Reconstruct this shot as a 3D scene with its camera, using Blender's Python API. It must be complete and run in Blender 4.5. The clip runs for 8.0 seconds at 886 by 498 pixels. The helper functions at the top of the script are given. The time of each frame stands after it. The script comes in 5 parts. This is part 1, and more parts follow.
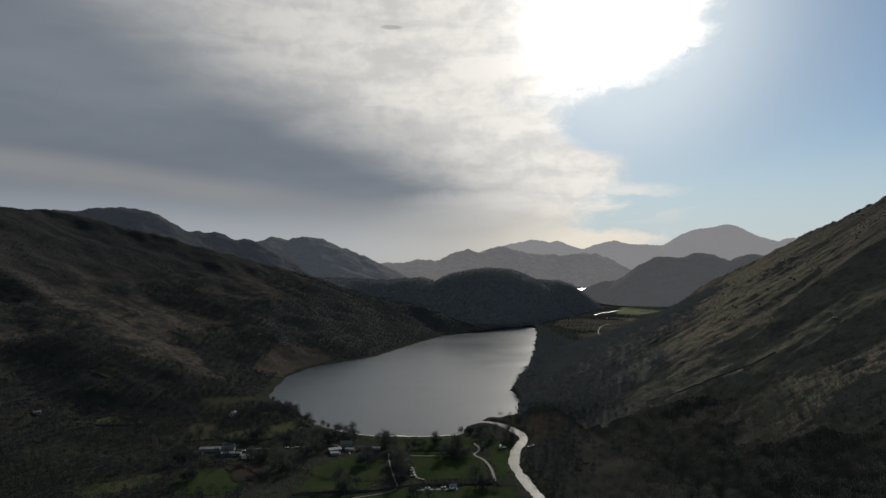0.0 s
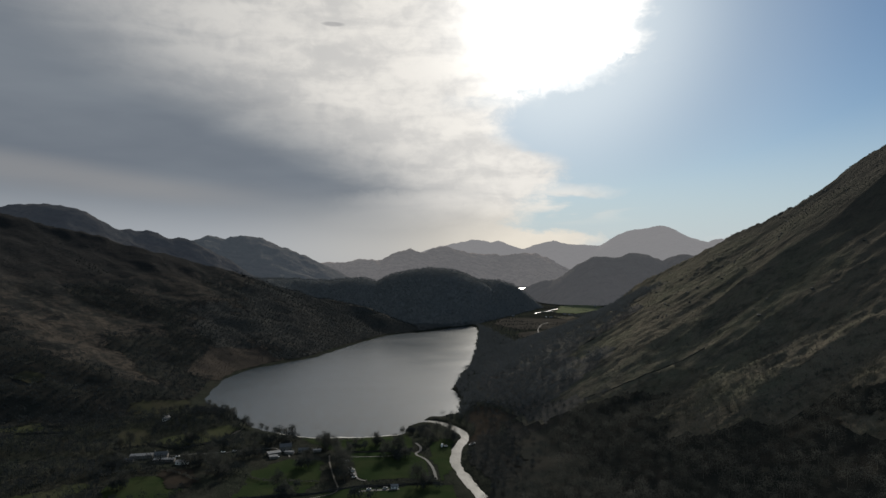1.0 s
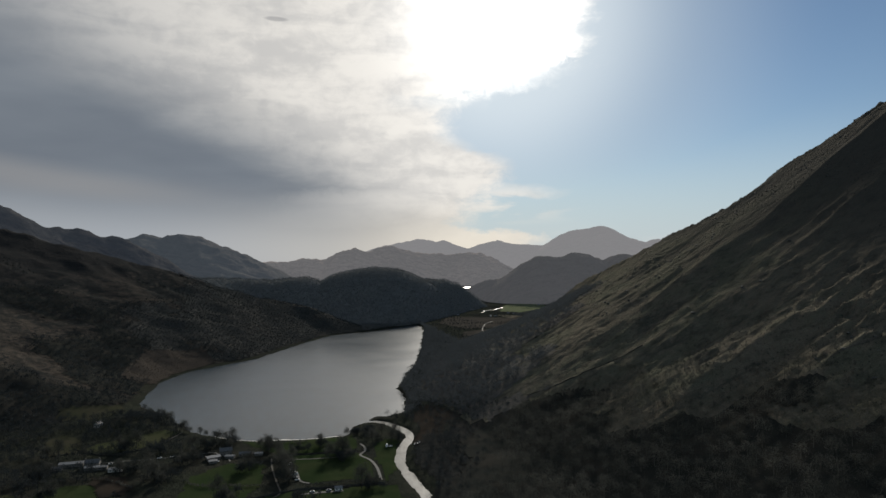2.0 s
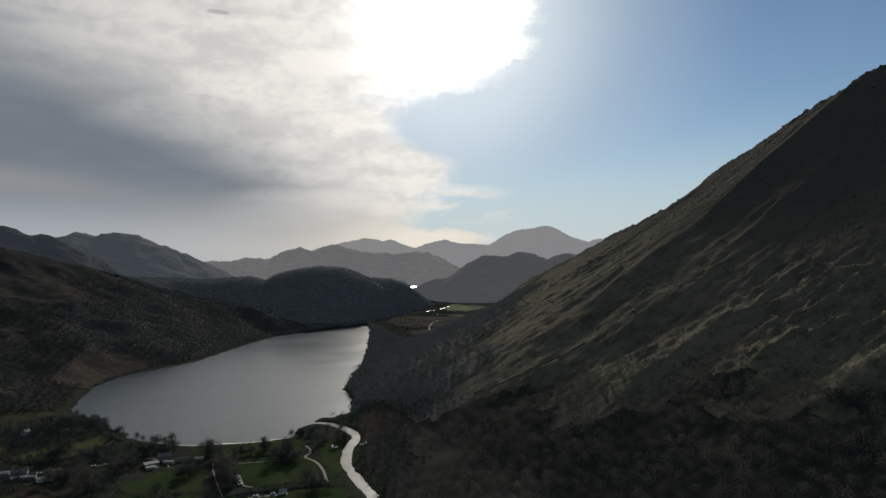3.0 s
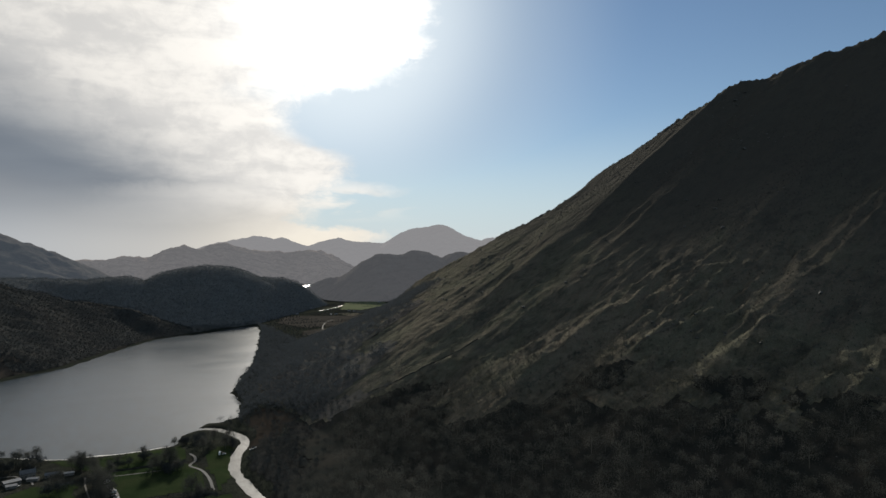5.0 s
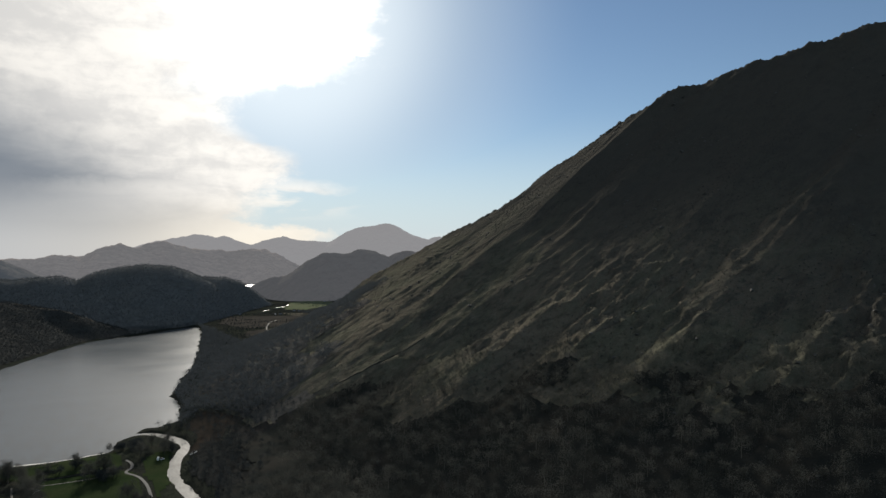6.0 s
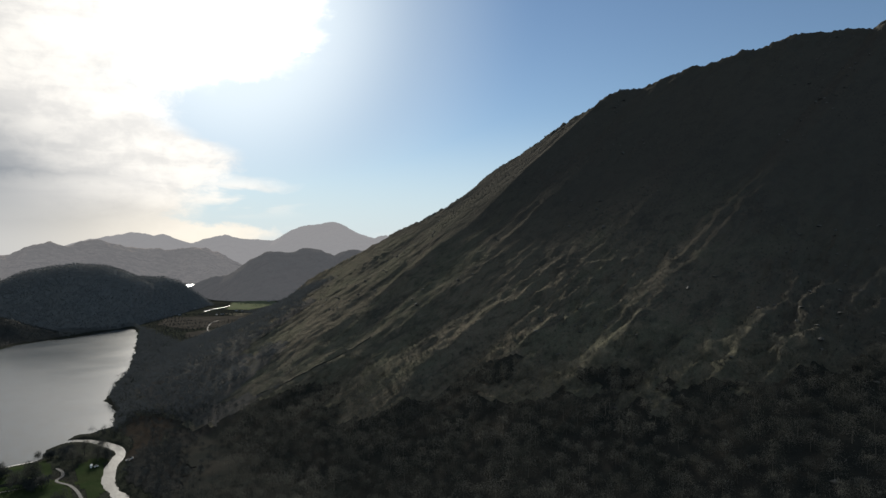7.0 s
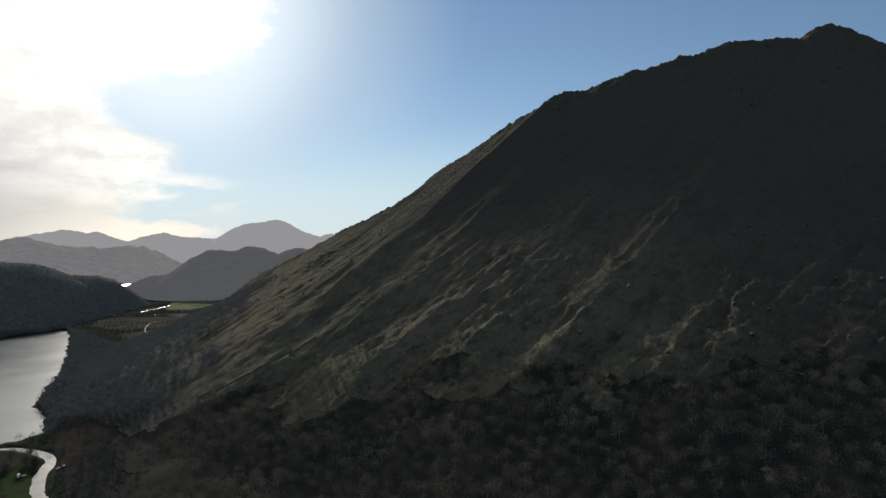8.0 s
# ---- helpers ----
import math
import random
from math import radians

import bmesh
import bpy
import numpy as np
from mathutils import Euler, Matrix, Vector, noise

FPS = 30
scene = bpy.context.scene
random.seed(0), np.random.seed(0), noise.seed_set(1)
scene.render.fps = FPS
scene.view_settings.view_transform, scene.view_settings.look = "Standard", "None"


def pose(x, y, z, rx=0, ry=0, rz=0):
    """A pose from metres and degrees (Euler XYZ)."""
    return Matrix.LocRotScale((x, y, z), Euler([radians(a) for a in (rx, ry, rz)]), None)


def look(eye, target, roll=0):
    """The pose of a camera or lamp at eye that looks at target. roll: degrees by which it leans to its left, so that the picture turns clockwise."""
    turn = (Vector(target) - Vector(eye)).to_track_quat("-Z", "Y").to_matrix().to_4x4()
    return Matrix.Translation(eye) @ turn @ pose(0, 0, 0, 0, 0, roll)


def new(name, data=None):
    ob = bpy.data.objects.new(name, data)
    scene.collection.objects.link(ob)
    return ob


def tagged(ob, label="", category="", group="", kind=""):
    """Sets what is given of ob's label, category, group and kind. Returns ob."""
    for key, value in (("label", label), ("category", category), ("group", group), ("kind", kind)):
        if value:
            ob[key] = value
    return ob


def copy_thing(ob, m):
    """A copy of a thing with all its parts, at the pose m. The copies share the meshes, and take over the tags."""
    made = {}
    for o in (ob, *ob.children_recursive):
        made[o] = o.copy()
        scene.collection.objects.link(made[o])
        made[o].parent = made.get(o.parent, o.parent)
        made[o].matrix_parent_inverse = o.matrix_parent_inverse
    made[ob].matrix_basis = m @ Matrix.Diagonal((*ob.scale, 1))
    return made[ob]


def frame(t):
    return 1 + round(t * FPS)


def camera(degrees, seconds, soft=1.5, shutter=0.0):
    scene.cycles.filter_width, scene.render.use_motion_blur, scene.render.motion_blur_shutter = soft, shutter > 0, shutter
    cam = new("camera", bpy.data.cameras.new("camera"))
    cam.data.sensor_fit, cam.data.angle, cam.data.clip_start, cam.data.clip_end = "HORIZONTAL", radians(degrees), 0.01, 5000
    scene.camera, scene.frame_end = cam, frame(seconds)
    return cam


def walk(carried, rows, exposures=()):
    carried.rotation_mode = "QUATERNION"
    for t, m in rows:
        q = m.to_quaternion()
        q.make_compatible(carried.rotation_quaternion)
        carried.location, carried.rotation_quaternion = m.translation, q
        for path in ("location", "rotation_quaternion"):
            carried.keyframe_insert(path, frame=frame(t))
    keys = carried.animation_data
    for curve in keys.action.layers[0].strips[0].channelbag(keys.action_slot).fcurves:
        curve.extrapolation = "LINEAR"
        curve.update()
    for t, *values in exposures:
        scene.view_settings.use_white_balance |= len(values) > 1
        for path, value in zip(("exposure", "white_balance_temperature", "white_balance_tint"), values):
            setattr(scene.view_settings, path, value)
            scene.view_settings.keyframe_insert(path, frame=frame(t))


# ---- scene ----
# ================= camera =================
# A drone hovers 200 m over the lake and turns slowly to the right.
EYE = (0.0, 0.0, 200.0)
cam = camera(69.9, 8.0)
PATH = [(0.0, -0.033, 1.107, 0.282), (0.5, -2.69, 1.083, 0.248), (1.0, -5.259, 1.054, 0.23), (1.5, -7.758, 1.02, 0.222),
        (2.0, -10.207, 0.982, 0.221), (2.5, -12.618, 0.942, 0.225), (3.0, -15.006, 0.899, 0.23), (3.5, -17.382, 0.855, 0.236),
        (4.0, -19.753, 0.809, 0.241), (4.5, -22.127, 0.761, 0.243), (5.0, -24.507, 0.711, 0.242), (5.5, -26.897, 0.659, 0.238),
        (6.0, -29.297, 0.603, 0.233), (6.5, -31.704, 0.544, 0.226), (7.0, -34.114, 0.479, 0.219), (7.5, -36.521, 0.408, 0.215),
        (8.0, -38.916, 0.329, 0.216)]
walk(cam, [(t, pose(*EYE, 90 + p, r, y)) for t, y, p, r in PATH], [(0.0, 0.0), (4.0, 0.1), (8.0, 0.4)])

# ================= world and sun =================
SUN_AZ, SUN_EL = 15.5, 20.8          # degrees, azimuth clockwise from +y


def direction(az, el):
    a, e = radians(az), radians(el)
    return Vector((math.sin(a) * math.cos(e), math.cos(a) * math.cos(e), math.sin(e)))


class Nodes:
    """Short-hand for a node tree."""

    def __init__(self, tree):
        self.tree = tree
        tree.nodes.clear()

    def add(self, kind):
        return self.tree.nodes.new(kind)

    def put(self, socket, value):
        if isinstance(value, bpy.types.NodeSocket):
            self.tree.links.new(value, socket)
        else:
            socket.default_value = value

    def m(self, op, a, b=0.0, c=0.0, clamp=False):
        n = self.add("ShaderNodeMath")
        n.operation, n.use_clamp = op, clamp
        for s, v in zip(n.inputs, (a, b, c)):
            self.put(s, v)
        return n.outputs[0]

    def v(self, op, a, b=(0, 0, 0)):
        n = self.add("ShaderNodeVectorMath")
        n.operation = op
        self.put(n.inputs[0], a)
        self.put(n.inputs[1], b)
        return n.outputs["Value"] if op in ("DOT_PRODUCT", "LENGTH") else n.outputs["Vector"]

    def step(self, x, lo, hi, to0=0.0, to1=1.0):
        n = self.add("ShaderNodeMapRange")
        n.interpolation_type = "SMOOTHSTEP"
        for s, v in zip(n.inputs, (x, lo, hi, to0, to1)):
            self.put(s, v)
        return n.outputs[0]

    def noise(self, vector, scale, detail=4.0, rough=0.55, distortion=0.0):
        n = self.add("ShaderNodeTexNoise")
        self.put(n.inputs["Vector"], vector)
        n.inputs["Scale"].default_value, n.inputs["Detail"].default_value = scale, detail
        n.inputs["Roughness"].default_value, n.inputs["Distortion"].default_value = rough, distortion
        return n.outputs["Fac"]

    def mix(self, f, a, b):
        n = self.add("ShaderNodeMix")
        n.data_type = "RGBA"
        self.put(n.inputs[0], f)
        for s, v in ((n.inputs[6], a), (n.inputs[7], b)):
            self.put(s, v if isinstance(v, bpy.types.NodeSocket) else (*v, 1.0))
        return n.outputs[2]

    def ramp(self, f, stops):
        n = self.add("ShaderNodeValToRGB")
        n.color_ramp.interpolation = "LINEAR"
        e = n.color_ramp.elements
        while len(e) < len(stops):
            e.new(0.5)
        for el, (p, g) in zip(e, stops):
            el.position, el.color = p, (g, g, g, 1)
        self.put(n.inputs[0], f)
        return n.outputs[0]

    def xyz(self, x, y, z):
        n = self.add("ShaderNodeCombineXYZ")
        for s, v in zip(n.inputs, (x, y, z)):
            self.put(s, v)
        return n.outputs[0]


def build_world():
    w = bpy.data.worlds.new("sky")
    scene.world = w
    w.use_nodes = True
    k = Nodes(w.node_tree)
    way = k.v("NORMALIZE", k.add("ShaderNodeTexCoord").outputs["Generated"])
    sep = k.add("ShaderNodeSeparateXYZ")
    k.put(sep.inputs[0], way)
    x, y, z = sep.outputs
    el = k.m("MULTIPLY", k.m("ARCSINE", z), 57.2958)
    az = k.m("MULTIPLY", k.m("ARCTAN2", x, y), 57.2958)
    low = k.m("ADD", k.m("MAXIMUM", z, 0.0), 0.16)
    sheet = k.xyz(k.m("DIVIDE", x, low), k.m("DIVIDE", y, low), 0.0)      # flat cloud deck seen in perspective
    streak = k.xyz(k.m("MULTIPLY", az, 0.035), k.m("MULTIPLY", el, 0.16), 0.0)
    n_big = k.m("SUBTRACT", k.noise(sheet, 1.1, 5, 0.55, 0.4), 0.5)
    n_fine = k.m("SUBTRACT", k.noise(streak, 3.0, 5, 0.5, 0.5), 0.5)
    n_soft = k.m("SUBTRACT", k.noise(streak, 1.1, 3, 0.5, 0.3), 0.5)
    turn = k.v("DOT_PRODUCT", way, tuple(direction(SUN_AZ, SUN_EL)))
    off = k.m("MULTIPLY", k.m("ARCCOSINE", k.m("MINIMUM", turn, 1.0)), 57.2958)   # degrees from the sun

    n_rim = k.m("SUBTRACT", k.noise(k.xyz(k.m("MULTIPLY", az, 0.11), k.m("MULTIPLY", el, 0.17), 3.0), 2.2, 6, 0.6, 0.3), 0.5)
    n_rag = k.m("SUBTRACT", k.noise(k.xyz(k.m("MULTIPLY", az, 0.3), k.m("MULTIPLY", el, 0.42), 7.0), 2.2, 5, 0.6, 0.4), 0.5)
    # the cloud deck's ragged rim: its azimuth at each height
    rim = k.ramp(k.m("DIVIDE", k.m("ADD", el, k.m("ADD", k.m("MULTIPLY", n_rim, 1.9), k.m("MULTIPLY", n_rag, 1.7))), 40.0), [(p / 40, a / 40) for p, a in
                 ((0, 19), (2.0, 20), (3.1, 12.5), (3.6, 13.0), (4.3, 13.4), (5.5, 14), (6.9, 16), (8.0, 17), (9.4, 15.1), (9.9, 13.2), (10.9, 11.4), (11.9, 10.8),
                  (13.2, 11.2), (14.4, 13), (15.1, 17.4), (15.7, 18.9), (16.4, 20.2), (17.4, 22.8), (20.0, 23.2), (22, 24.0), (27, 20), (38, 4))])
    gap = k.m("SUBTRACT", k.m("MULTIPLY", rim, 40.0), az)
    gap = k.m("ADD", gap, k.m("ADD", k.m("MULTIPLY", n_fine, 3.0), k.m("ADD", k.m("MULTIPLY", n_rim, 2.4), k.m("MULTIPLY", n_rag, 2.6))))
    mask = k.step(gap, -1.1, 2.5)
    # below the sun the rim is thin and frayed
    frayed = k.step(k.m("ABSOLUTE", k.m("SUBTRACT", el, 15.3)), 2.4, 0.8)
    mask = k.m("ADD", mask, k.m("MULTIPLY", frayed, k.m("SUBTRACT", k.step(gap, -4.0, 9.0), mask)))
    mask = k.m("MAXIMUM", mask, k.m("MULTIPLY", k.step(el, 3.2, 1.6), k.step(n_fine, -0.05, 0.2, 0.0, 0.35)))
    # small wisps off the rim
    wisp = k.m("MULTIPLY", k.step(n_fine, 0.0, 0.11), k.m("MULTIPLY", k.step(az, 23.5, 16.0), k.step(k.m("ABSOLUTE", k.m("SUBTRACT", el, 5.2)), 2.4, 0.4)))
    mask = k.m("MAXIMUM", mask, k.m("MULTIPLY", wisp, 0.85))

    # thick grey deck on the left, thin bright deck towards the sun
    line = k.m("SUBTRACT", el, k.m("SUBTRACT", 8.3, k.m("MULTIPLY", az, 0.40)))
    line = k.m("ADD", k.m("ADD", line, k.m("MULTIPLY", k.m("MAXIMUM", az, 0.0), 0.3)), k.m("MULTIPLY", n_big, 4.5))
    line = k.m("ADD", line, k.m("MULTIPLY", n_soft, 4.5))
    thin = k.step(line, -4.2, 5.4)
    thin = k.m("MAXIMUM", thin, k.m("MULTIPLY", k.step(k.m("ADD", gap, k.m("MULTIPLY", n_soft, 8.0)), 20.0, 5.0), k.step(el, 2.0, 6.0)))
    thin = k.m("MULTIPLY", thin, k.step(az, -40.0, 2.0, 0.2, 1.0))
    grey = k.mix(k.step(k.m("ADD", k.m("MULTIPLY", n_fine, 0.35), n_soft), -0.25, 0.25), (0.154, 0.178, 0.212), (0.196, 0.222, 0.255))
    grey = k.mix(k.step(el, 7.5, 0.5, 0.0, 0.95), grey, k.mix(k.step(az, -18.0, 6.0), (0.395, 0.42, 0.45), (0.52, 0.505, 0.475)))
    band = k.m("ABSOLUTE", k.m("SUBTRACT", k.m("ADD", el, k.m("MULTIPLY", n_soft, 2.0)), k.m("SUBTRACT", 6.6, k.m("MULTIPLY", k.m("ADD", az, 25.0), 0.09))))
    grey = k.mix(k.m("MULTIPLY", k.step(band, 1.7, 0.1), k.step(az, -6.0, -20.0, 0.0, 0.6)), grey, (0.29, 0.29, 0.295))      # a paler streak low down
    white = k.mix(k.step(k.m("ADD", k.m("ADD", k.m("MULTIPLY", n_rim, 0.5), k.m("MULTIPLY", n_rag, 0.5)), n_fine), -0.22, 0.2), (0.61, 0.598, 0.578), (0.80, 0.772, 0.725))
    deck = k.mix(thin, grey, white)
    low_glow = k.m("MULTIPLY", k.step(k.m("ABSOLUTE", k.m("SUBTRACT", az, 14.0)), 15.0, 0.0), k.step(el, 6.5, 1.0))
    deck = k.mix(k.m("MULTIPLY", low_glow, 0.8), deck, (0.84, 0.77, 0.65))
    speck = k.m("ADD", k.m("POWER", k.m("DIVIDE", k.m("ADD", az, 4.55), 1.05), 2.0), k.m("POWER", k.m("DIVIDE", k.m("SUBTRACT", el, 20.35), 0.2), 2.0))
    deck = k.mix(k.step(speck, 1.4, 0.2, 0.0, 0.6), deck, (0.3, 0.3, 0.31))
    # the thick deck overhead and behind lets little light through
    dim = k.step(el, 24.0, 50.0, 1.0, 0.42)
    deck = k.mix(k.m("SUBTRACT", 1.0, dim), deck, (0.0, 0.0, 0.0))
    shine = k.m("DIVIDE", 2.6, k.m("ADD", 1.0, k.m("POWER", k.m("DIVIDE", off, 5.7), 4.8)))
    shine = k.m("ADD", shine, k.m("MULTIPLY", 0.10, k.step(off, 20.0, 4.0)))

    sky = k.add("ShaderNodeTexSky")
    sky.sky_type, sky.sun_disc = "NISHITA", False
    sky.sun_elevation, sky.sun_rotation = radians(SUN_EL), radians(SUN_AZ)
    sky.air_density, sky.dust_density, sky.ozone_density = 1.0, 0.08, 2.7
    clear = k.add("ShaderNodeBackground")
    k.put(clear.inputs[0], sky.outputs[0])
    clear.inputs[1].default_value = SKY_STRENGTH
    # thin high haze in the clear part, thicker low down and towards the sun
    veil = k.add("ShaderNodeBackground")
    k.put(veil.inputs[0], k.mix(k.step(off, 17.0, 6.0), (0.455, 0.54, 0.615), (0.72, 0.795, 0.84)))
    thickness = k.m("MAXIMUM", k.step(el, 13.0, 0.0, 0.0, 0.85), k.step(off, 26.0, 6.0, 0.0, 0.85))
    thickness = k.m("MULTIPLY", thickness, k.step(off, 75.0, 25.0))
    hazy = k.add("ShaderNodeMixShader")
    k.put(hazy.inputs[0], thickness)
    k.tree.links.new(clear.outputs[0], hazy.inputs[1])
    k.tree.links.new(veil.outputs[0], hazy.inputs[2])
    cloud = k.add("ShaderNodeBackground")
    # unseen clouds added behind, as blue fill light for slopes facing the camera
    behind = k.step(k.m("ABSOLUTE", az), 85.0, 130.0)
    deck = k.mix(behind, deck, (0.228, 0.302, 0.362))
    mask = k.m("MAXIMUM", mask, k.m("MULTIPLY", behind, 0.85))
    k.put(cloud.inputs[0], deck)
    k.put(cloud.inputs[1], k.m("ADD", shine, 1.0))
    both = k.add("ShaderNodeMixShader")
    k.put(both.inputs[0], mask)
    k.tree.links.new(hazy.outputs[0], both.inputs[1])
    k.tree.links.new(cloud.outputs[0], both.inputs[2])
    out = k.add("ShaderNodeOutputWorld")
    k.tree.links.new(both.outputs[0], out.inputs[0])


SKY_STRENGTH = 0.067
build_world()
sun_data = bpy.data.lights.new("sun", "SUN")
sun_data.energy, sun_data.angle, sun_data.color = 5.0, radians(5.0), (1.0, 0.94, 0.83)
sun = new("sun", sun_data)
sun.matrix_world = look(direction(SUN_AZ, SUN_EL) * 3000, (0, 0, 0))


# ================= materials =================
def material(name):
    mat = bpy.data.materials.new(name)
    mat.use_nodes = True
    return mat, Nodes(mat.node_tree)


def finish(k, base, rough=0.9, bump=None, strength=0.3, dist=0.5, metallic=0.0, specular=0.2, haze_glow=None):
    p = k.add("ShaderNodeBsdfPrincipled")
    k.put(p.inputs["Base Color"], base if isinstance(base, bpy.types.NodeSocket) else (*base, 1))
    k.put(p.inputs["Roughness"], rough)
    p.inputs["Metallic"].default_value = metallic
    p.inputs["Specular IOR Level"].default_value = specular
    # even emission that stands in for haze over distant land
    if haze_glow:
        p.inputs["Emission Color"].default_value, p.inputs["Emission Strength"].default_value = (*haze_glow, 1), 1.0
    if bump is not None:
        b = k.add("ShaderNodeBump")
        b.inputs["Strength"].default_value, b.inputs["Distance"].default_value = strength, dist
        k.put(b.inputs["Height"], bump)
        k.tree.links.new(b.outputs[0], p.inputs["Normal"])
    out = k.add("ShaderNodeOutputMaterial")
    k.tree.links.new(p.outputs[0], out.inputs[0])


def plain(name, colour, rough=0.8, scale=1.0, vary=0.35, metallic=0.0, specular=0.3):
    """A painted, slated or earthy surface with stains at two scales."""
    mat, k = material(name)
    p = k.add("ShaderNodeTexCoord").outputs["Object"]
    f = k.m("ADD", k.m("MULTIPLY", k.noise(p, 0.35 * scale, 3), 0.6), k.m("MULTIPLY", k.noise(p, 3.1 * scale, 5), 0.4))
    r = k.add("ShaderNodeObjectInfo").outputs["Random"]
    f = k.m("ADD", k.step(f, 0.3, 0.7), k.m("MULTIPLY", k.m("SUBTRACT", r, 0.5), 0.3), clamp=True)
    c = k.mix(f, tuple(v * (1 - vary) for v in colour), tuple(min(1, v * (1 + vary)) for v in colour))
    finish(k, c, rough, k.noise(p, 4 * scale, 4), 0.25, 0.1, metallic, specular)
    return mat


def moor(name, grass, bracken, heather, rock, rock_from=0.72, haze_glow=None, grain=1.0, stripe=(0.25, 1.0, 0.4), shade_heights=None, shade_south=0.0):
    """Rough hill land: grass, bracken, heather and outcrops."""
    mat, k = material(name)
    p = k.add("ShaderNodeTexCoord").outputs["Object"]
    ps = k.v("MULTIPLY", p, stripe)
    pf = k.v("MULTIPLY", p, tuple(0.5 + 0.5 * v for v in stripe))
    big = k.noise(p, 0.006 * grain, 4, 0.6, 0.3)
    mid = k.noise(ps, 0.035 * grain, 5, 0.65, 0.5)
    patch = k.noise(pf, 0.075 * grain, 5, 0.62, 0.4)
    small = k.noise(pf, 0.22 * grain, 6, 0.7)
    tuft = k.noise(p, 1.1 * grain, 3, 0.7)
    c = k.mix(k.step(k.m("ADD", big, k.m("MULTIPLY", k.m("SUBTRACT", mid, 0.5), 0.9)), 0.40, 0.62), grass, bracken)
    c = k.mix(k.step(k.m("ADD", mid, k.m("MULTIPLY", k.m("SUBTRACT", small, 0.5), 0.8)), 0.50, 0.68), c, heather)
    c = k.mix(k.step(patch, 0.49, 0.66, 0.0, 0.6), c, tuple(v * 0.55 for v in heather))
    c = k.mix(k.step(patch, 0.47, 0.34, 0.0, 0.6), c, tuple(v * 1.25 for v in bracken))
    c = k.mix(k.m("MULTIPLY", k.step(small, 0.30, 0.72), 0.5), c, tuple(v * 1.6 for v in grass))
    c = k.mix(k.step(tuft, 0.35, 0.7, 0.0, 0.5), c, tuple(v * 0.45 for v in heather))
    if shade_heights:                       # shade painted in: a dark heather tint upwards and southwards
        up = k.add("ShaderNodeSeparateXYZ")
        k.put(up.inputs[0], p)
        f = k.m("ADD", k.m("ADD", up.outputs[2], k.m("MULTIPLY", k.m("MAXIMUM", k.m("SUBTRACT", shade_south, up.outputs[1]), 0.0), 0.7)), k.m("MULTIPLY", k.m("SUBTRACT", big, 0.5), 160.0))
        c = k.mix(k.step(f, shade_heights[0], shade_heights[1], 0.0, 0.85), c, tuple(v + 0.13 * u for v, u in zip(heather, bracken)))
    n = k.add("ShaderNodeSeparateXYZ")
    k.put(n.inputs[0], k.add("ShaderNodeNewGeometry").outputs["Normal"])
    steep = k.m("ADD", n.outputs[2], k.m("MULTIPLY", k.m("SUBTRACT", small, 0.5), 0.7))
    c = k.mix(k.step(steep, rock_from, rock_from - 0.12), c, rock)
    h = k.m("ADD", k.m("ADD", k.m("MULTIPLY", patch, 5.0), k.m("MULTIPLY", small, 3.0)), tuft)
    finish(k, c, 0.95, h, 0.4 if haze_glow else 0.65, 1.0 / grain, specular=0.0, haze_glow=haze_glow)
    return mat


def meadow_material(name, colour, worn):
    mat, k = material(name)
    p = k.add("ShaderNodeTexCoord").outputs["Object"]
    f = k.step(k.noise(p, 0.03, 5, 0.6), 0.35, 0.68)
    g = k.noise(p, 0.7, 5, 0.7)
    c = k.mix(f, colour, worn)
    c = k.mix(k.step(g, 0.3, 0.75, 0.0, 0.5), c, tuple(v * 0.5 for v in colour))
    finish(k, c, 0.9, g, 0.5, 0.4, specular=0.0)
    return mat


def water_material(name, rough, ripple, tint=(0.014, 0.025, 0.034), gloss=0.46):
    mat, k = material(name)
    p = k.add("ShaderNodeTexCoord").outputs["Object"]
    ps = k.v("MULTIPLY", p, (1.0, 0.55, 1.0))
    h = k.m("ADD", k.noise(ps, 0.5, 4, 0.6), k.m("MULTIPLY", k.noise(ps, 0.12, 3, 0.5), 0.6))
    calm = k.noise(k.v("MULTIPLY", p, (0.6, 1.6, 1)), 0.006, 4, 0.6, 0.8)
    shoal = k.noise(k.v("MULTIPLY", p, (1.0, 0.35, 1)), 0.09, 4, 0.65, 0.6)
    bed = k.mix(k.step(shoal, 0.35, 0.65), tuple(v * 0.72 for v in tint), tuple(v * 1.25 for v in tint))
    finish(k, bed, k.step(calm, 0.35, 0.7, rough * 0.94, rough * 1.06), h, ripple, 0.12, specular=gloss)
    return mat


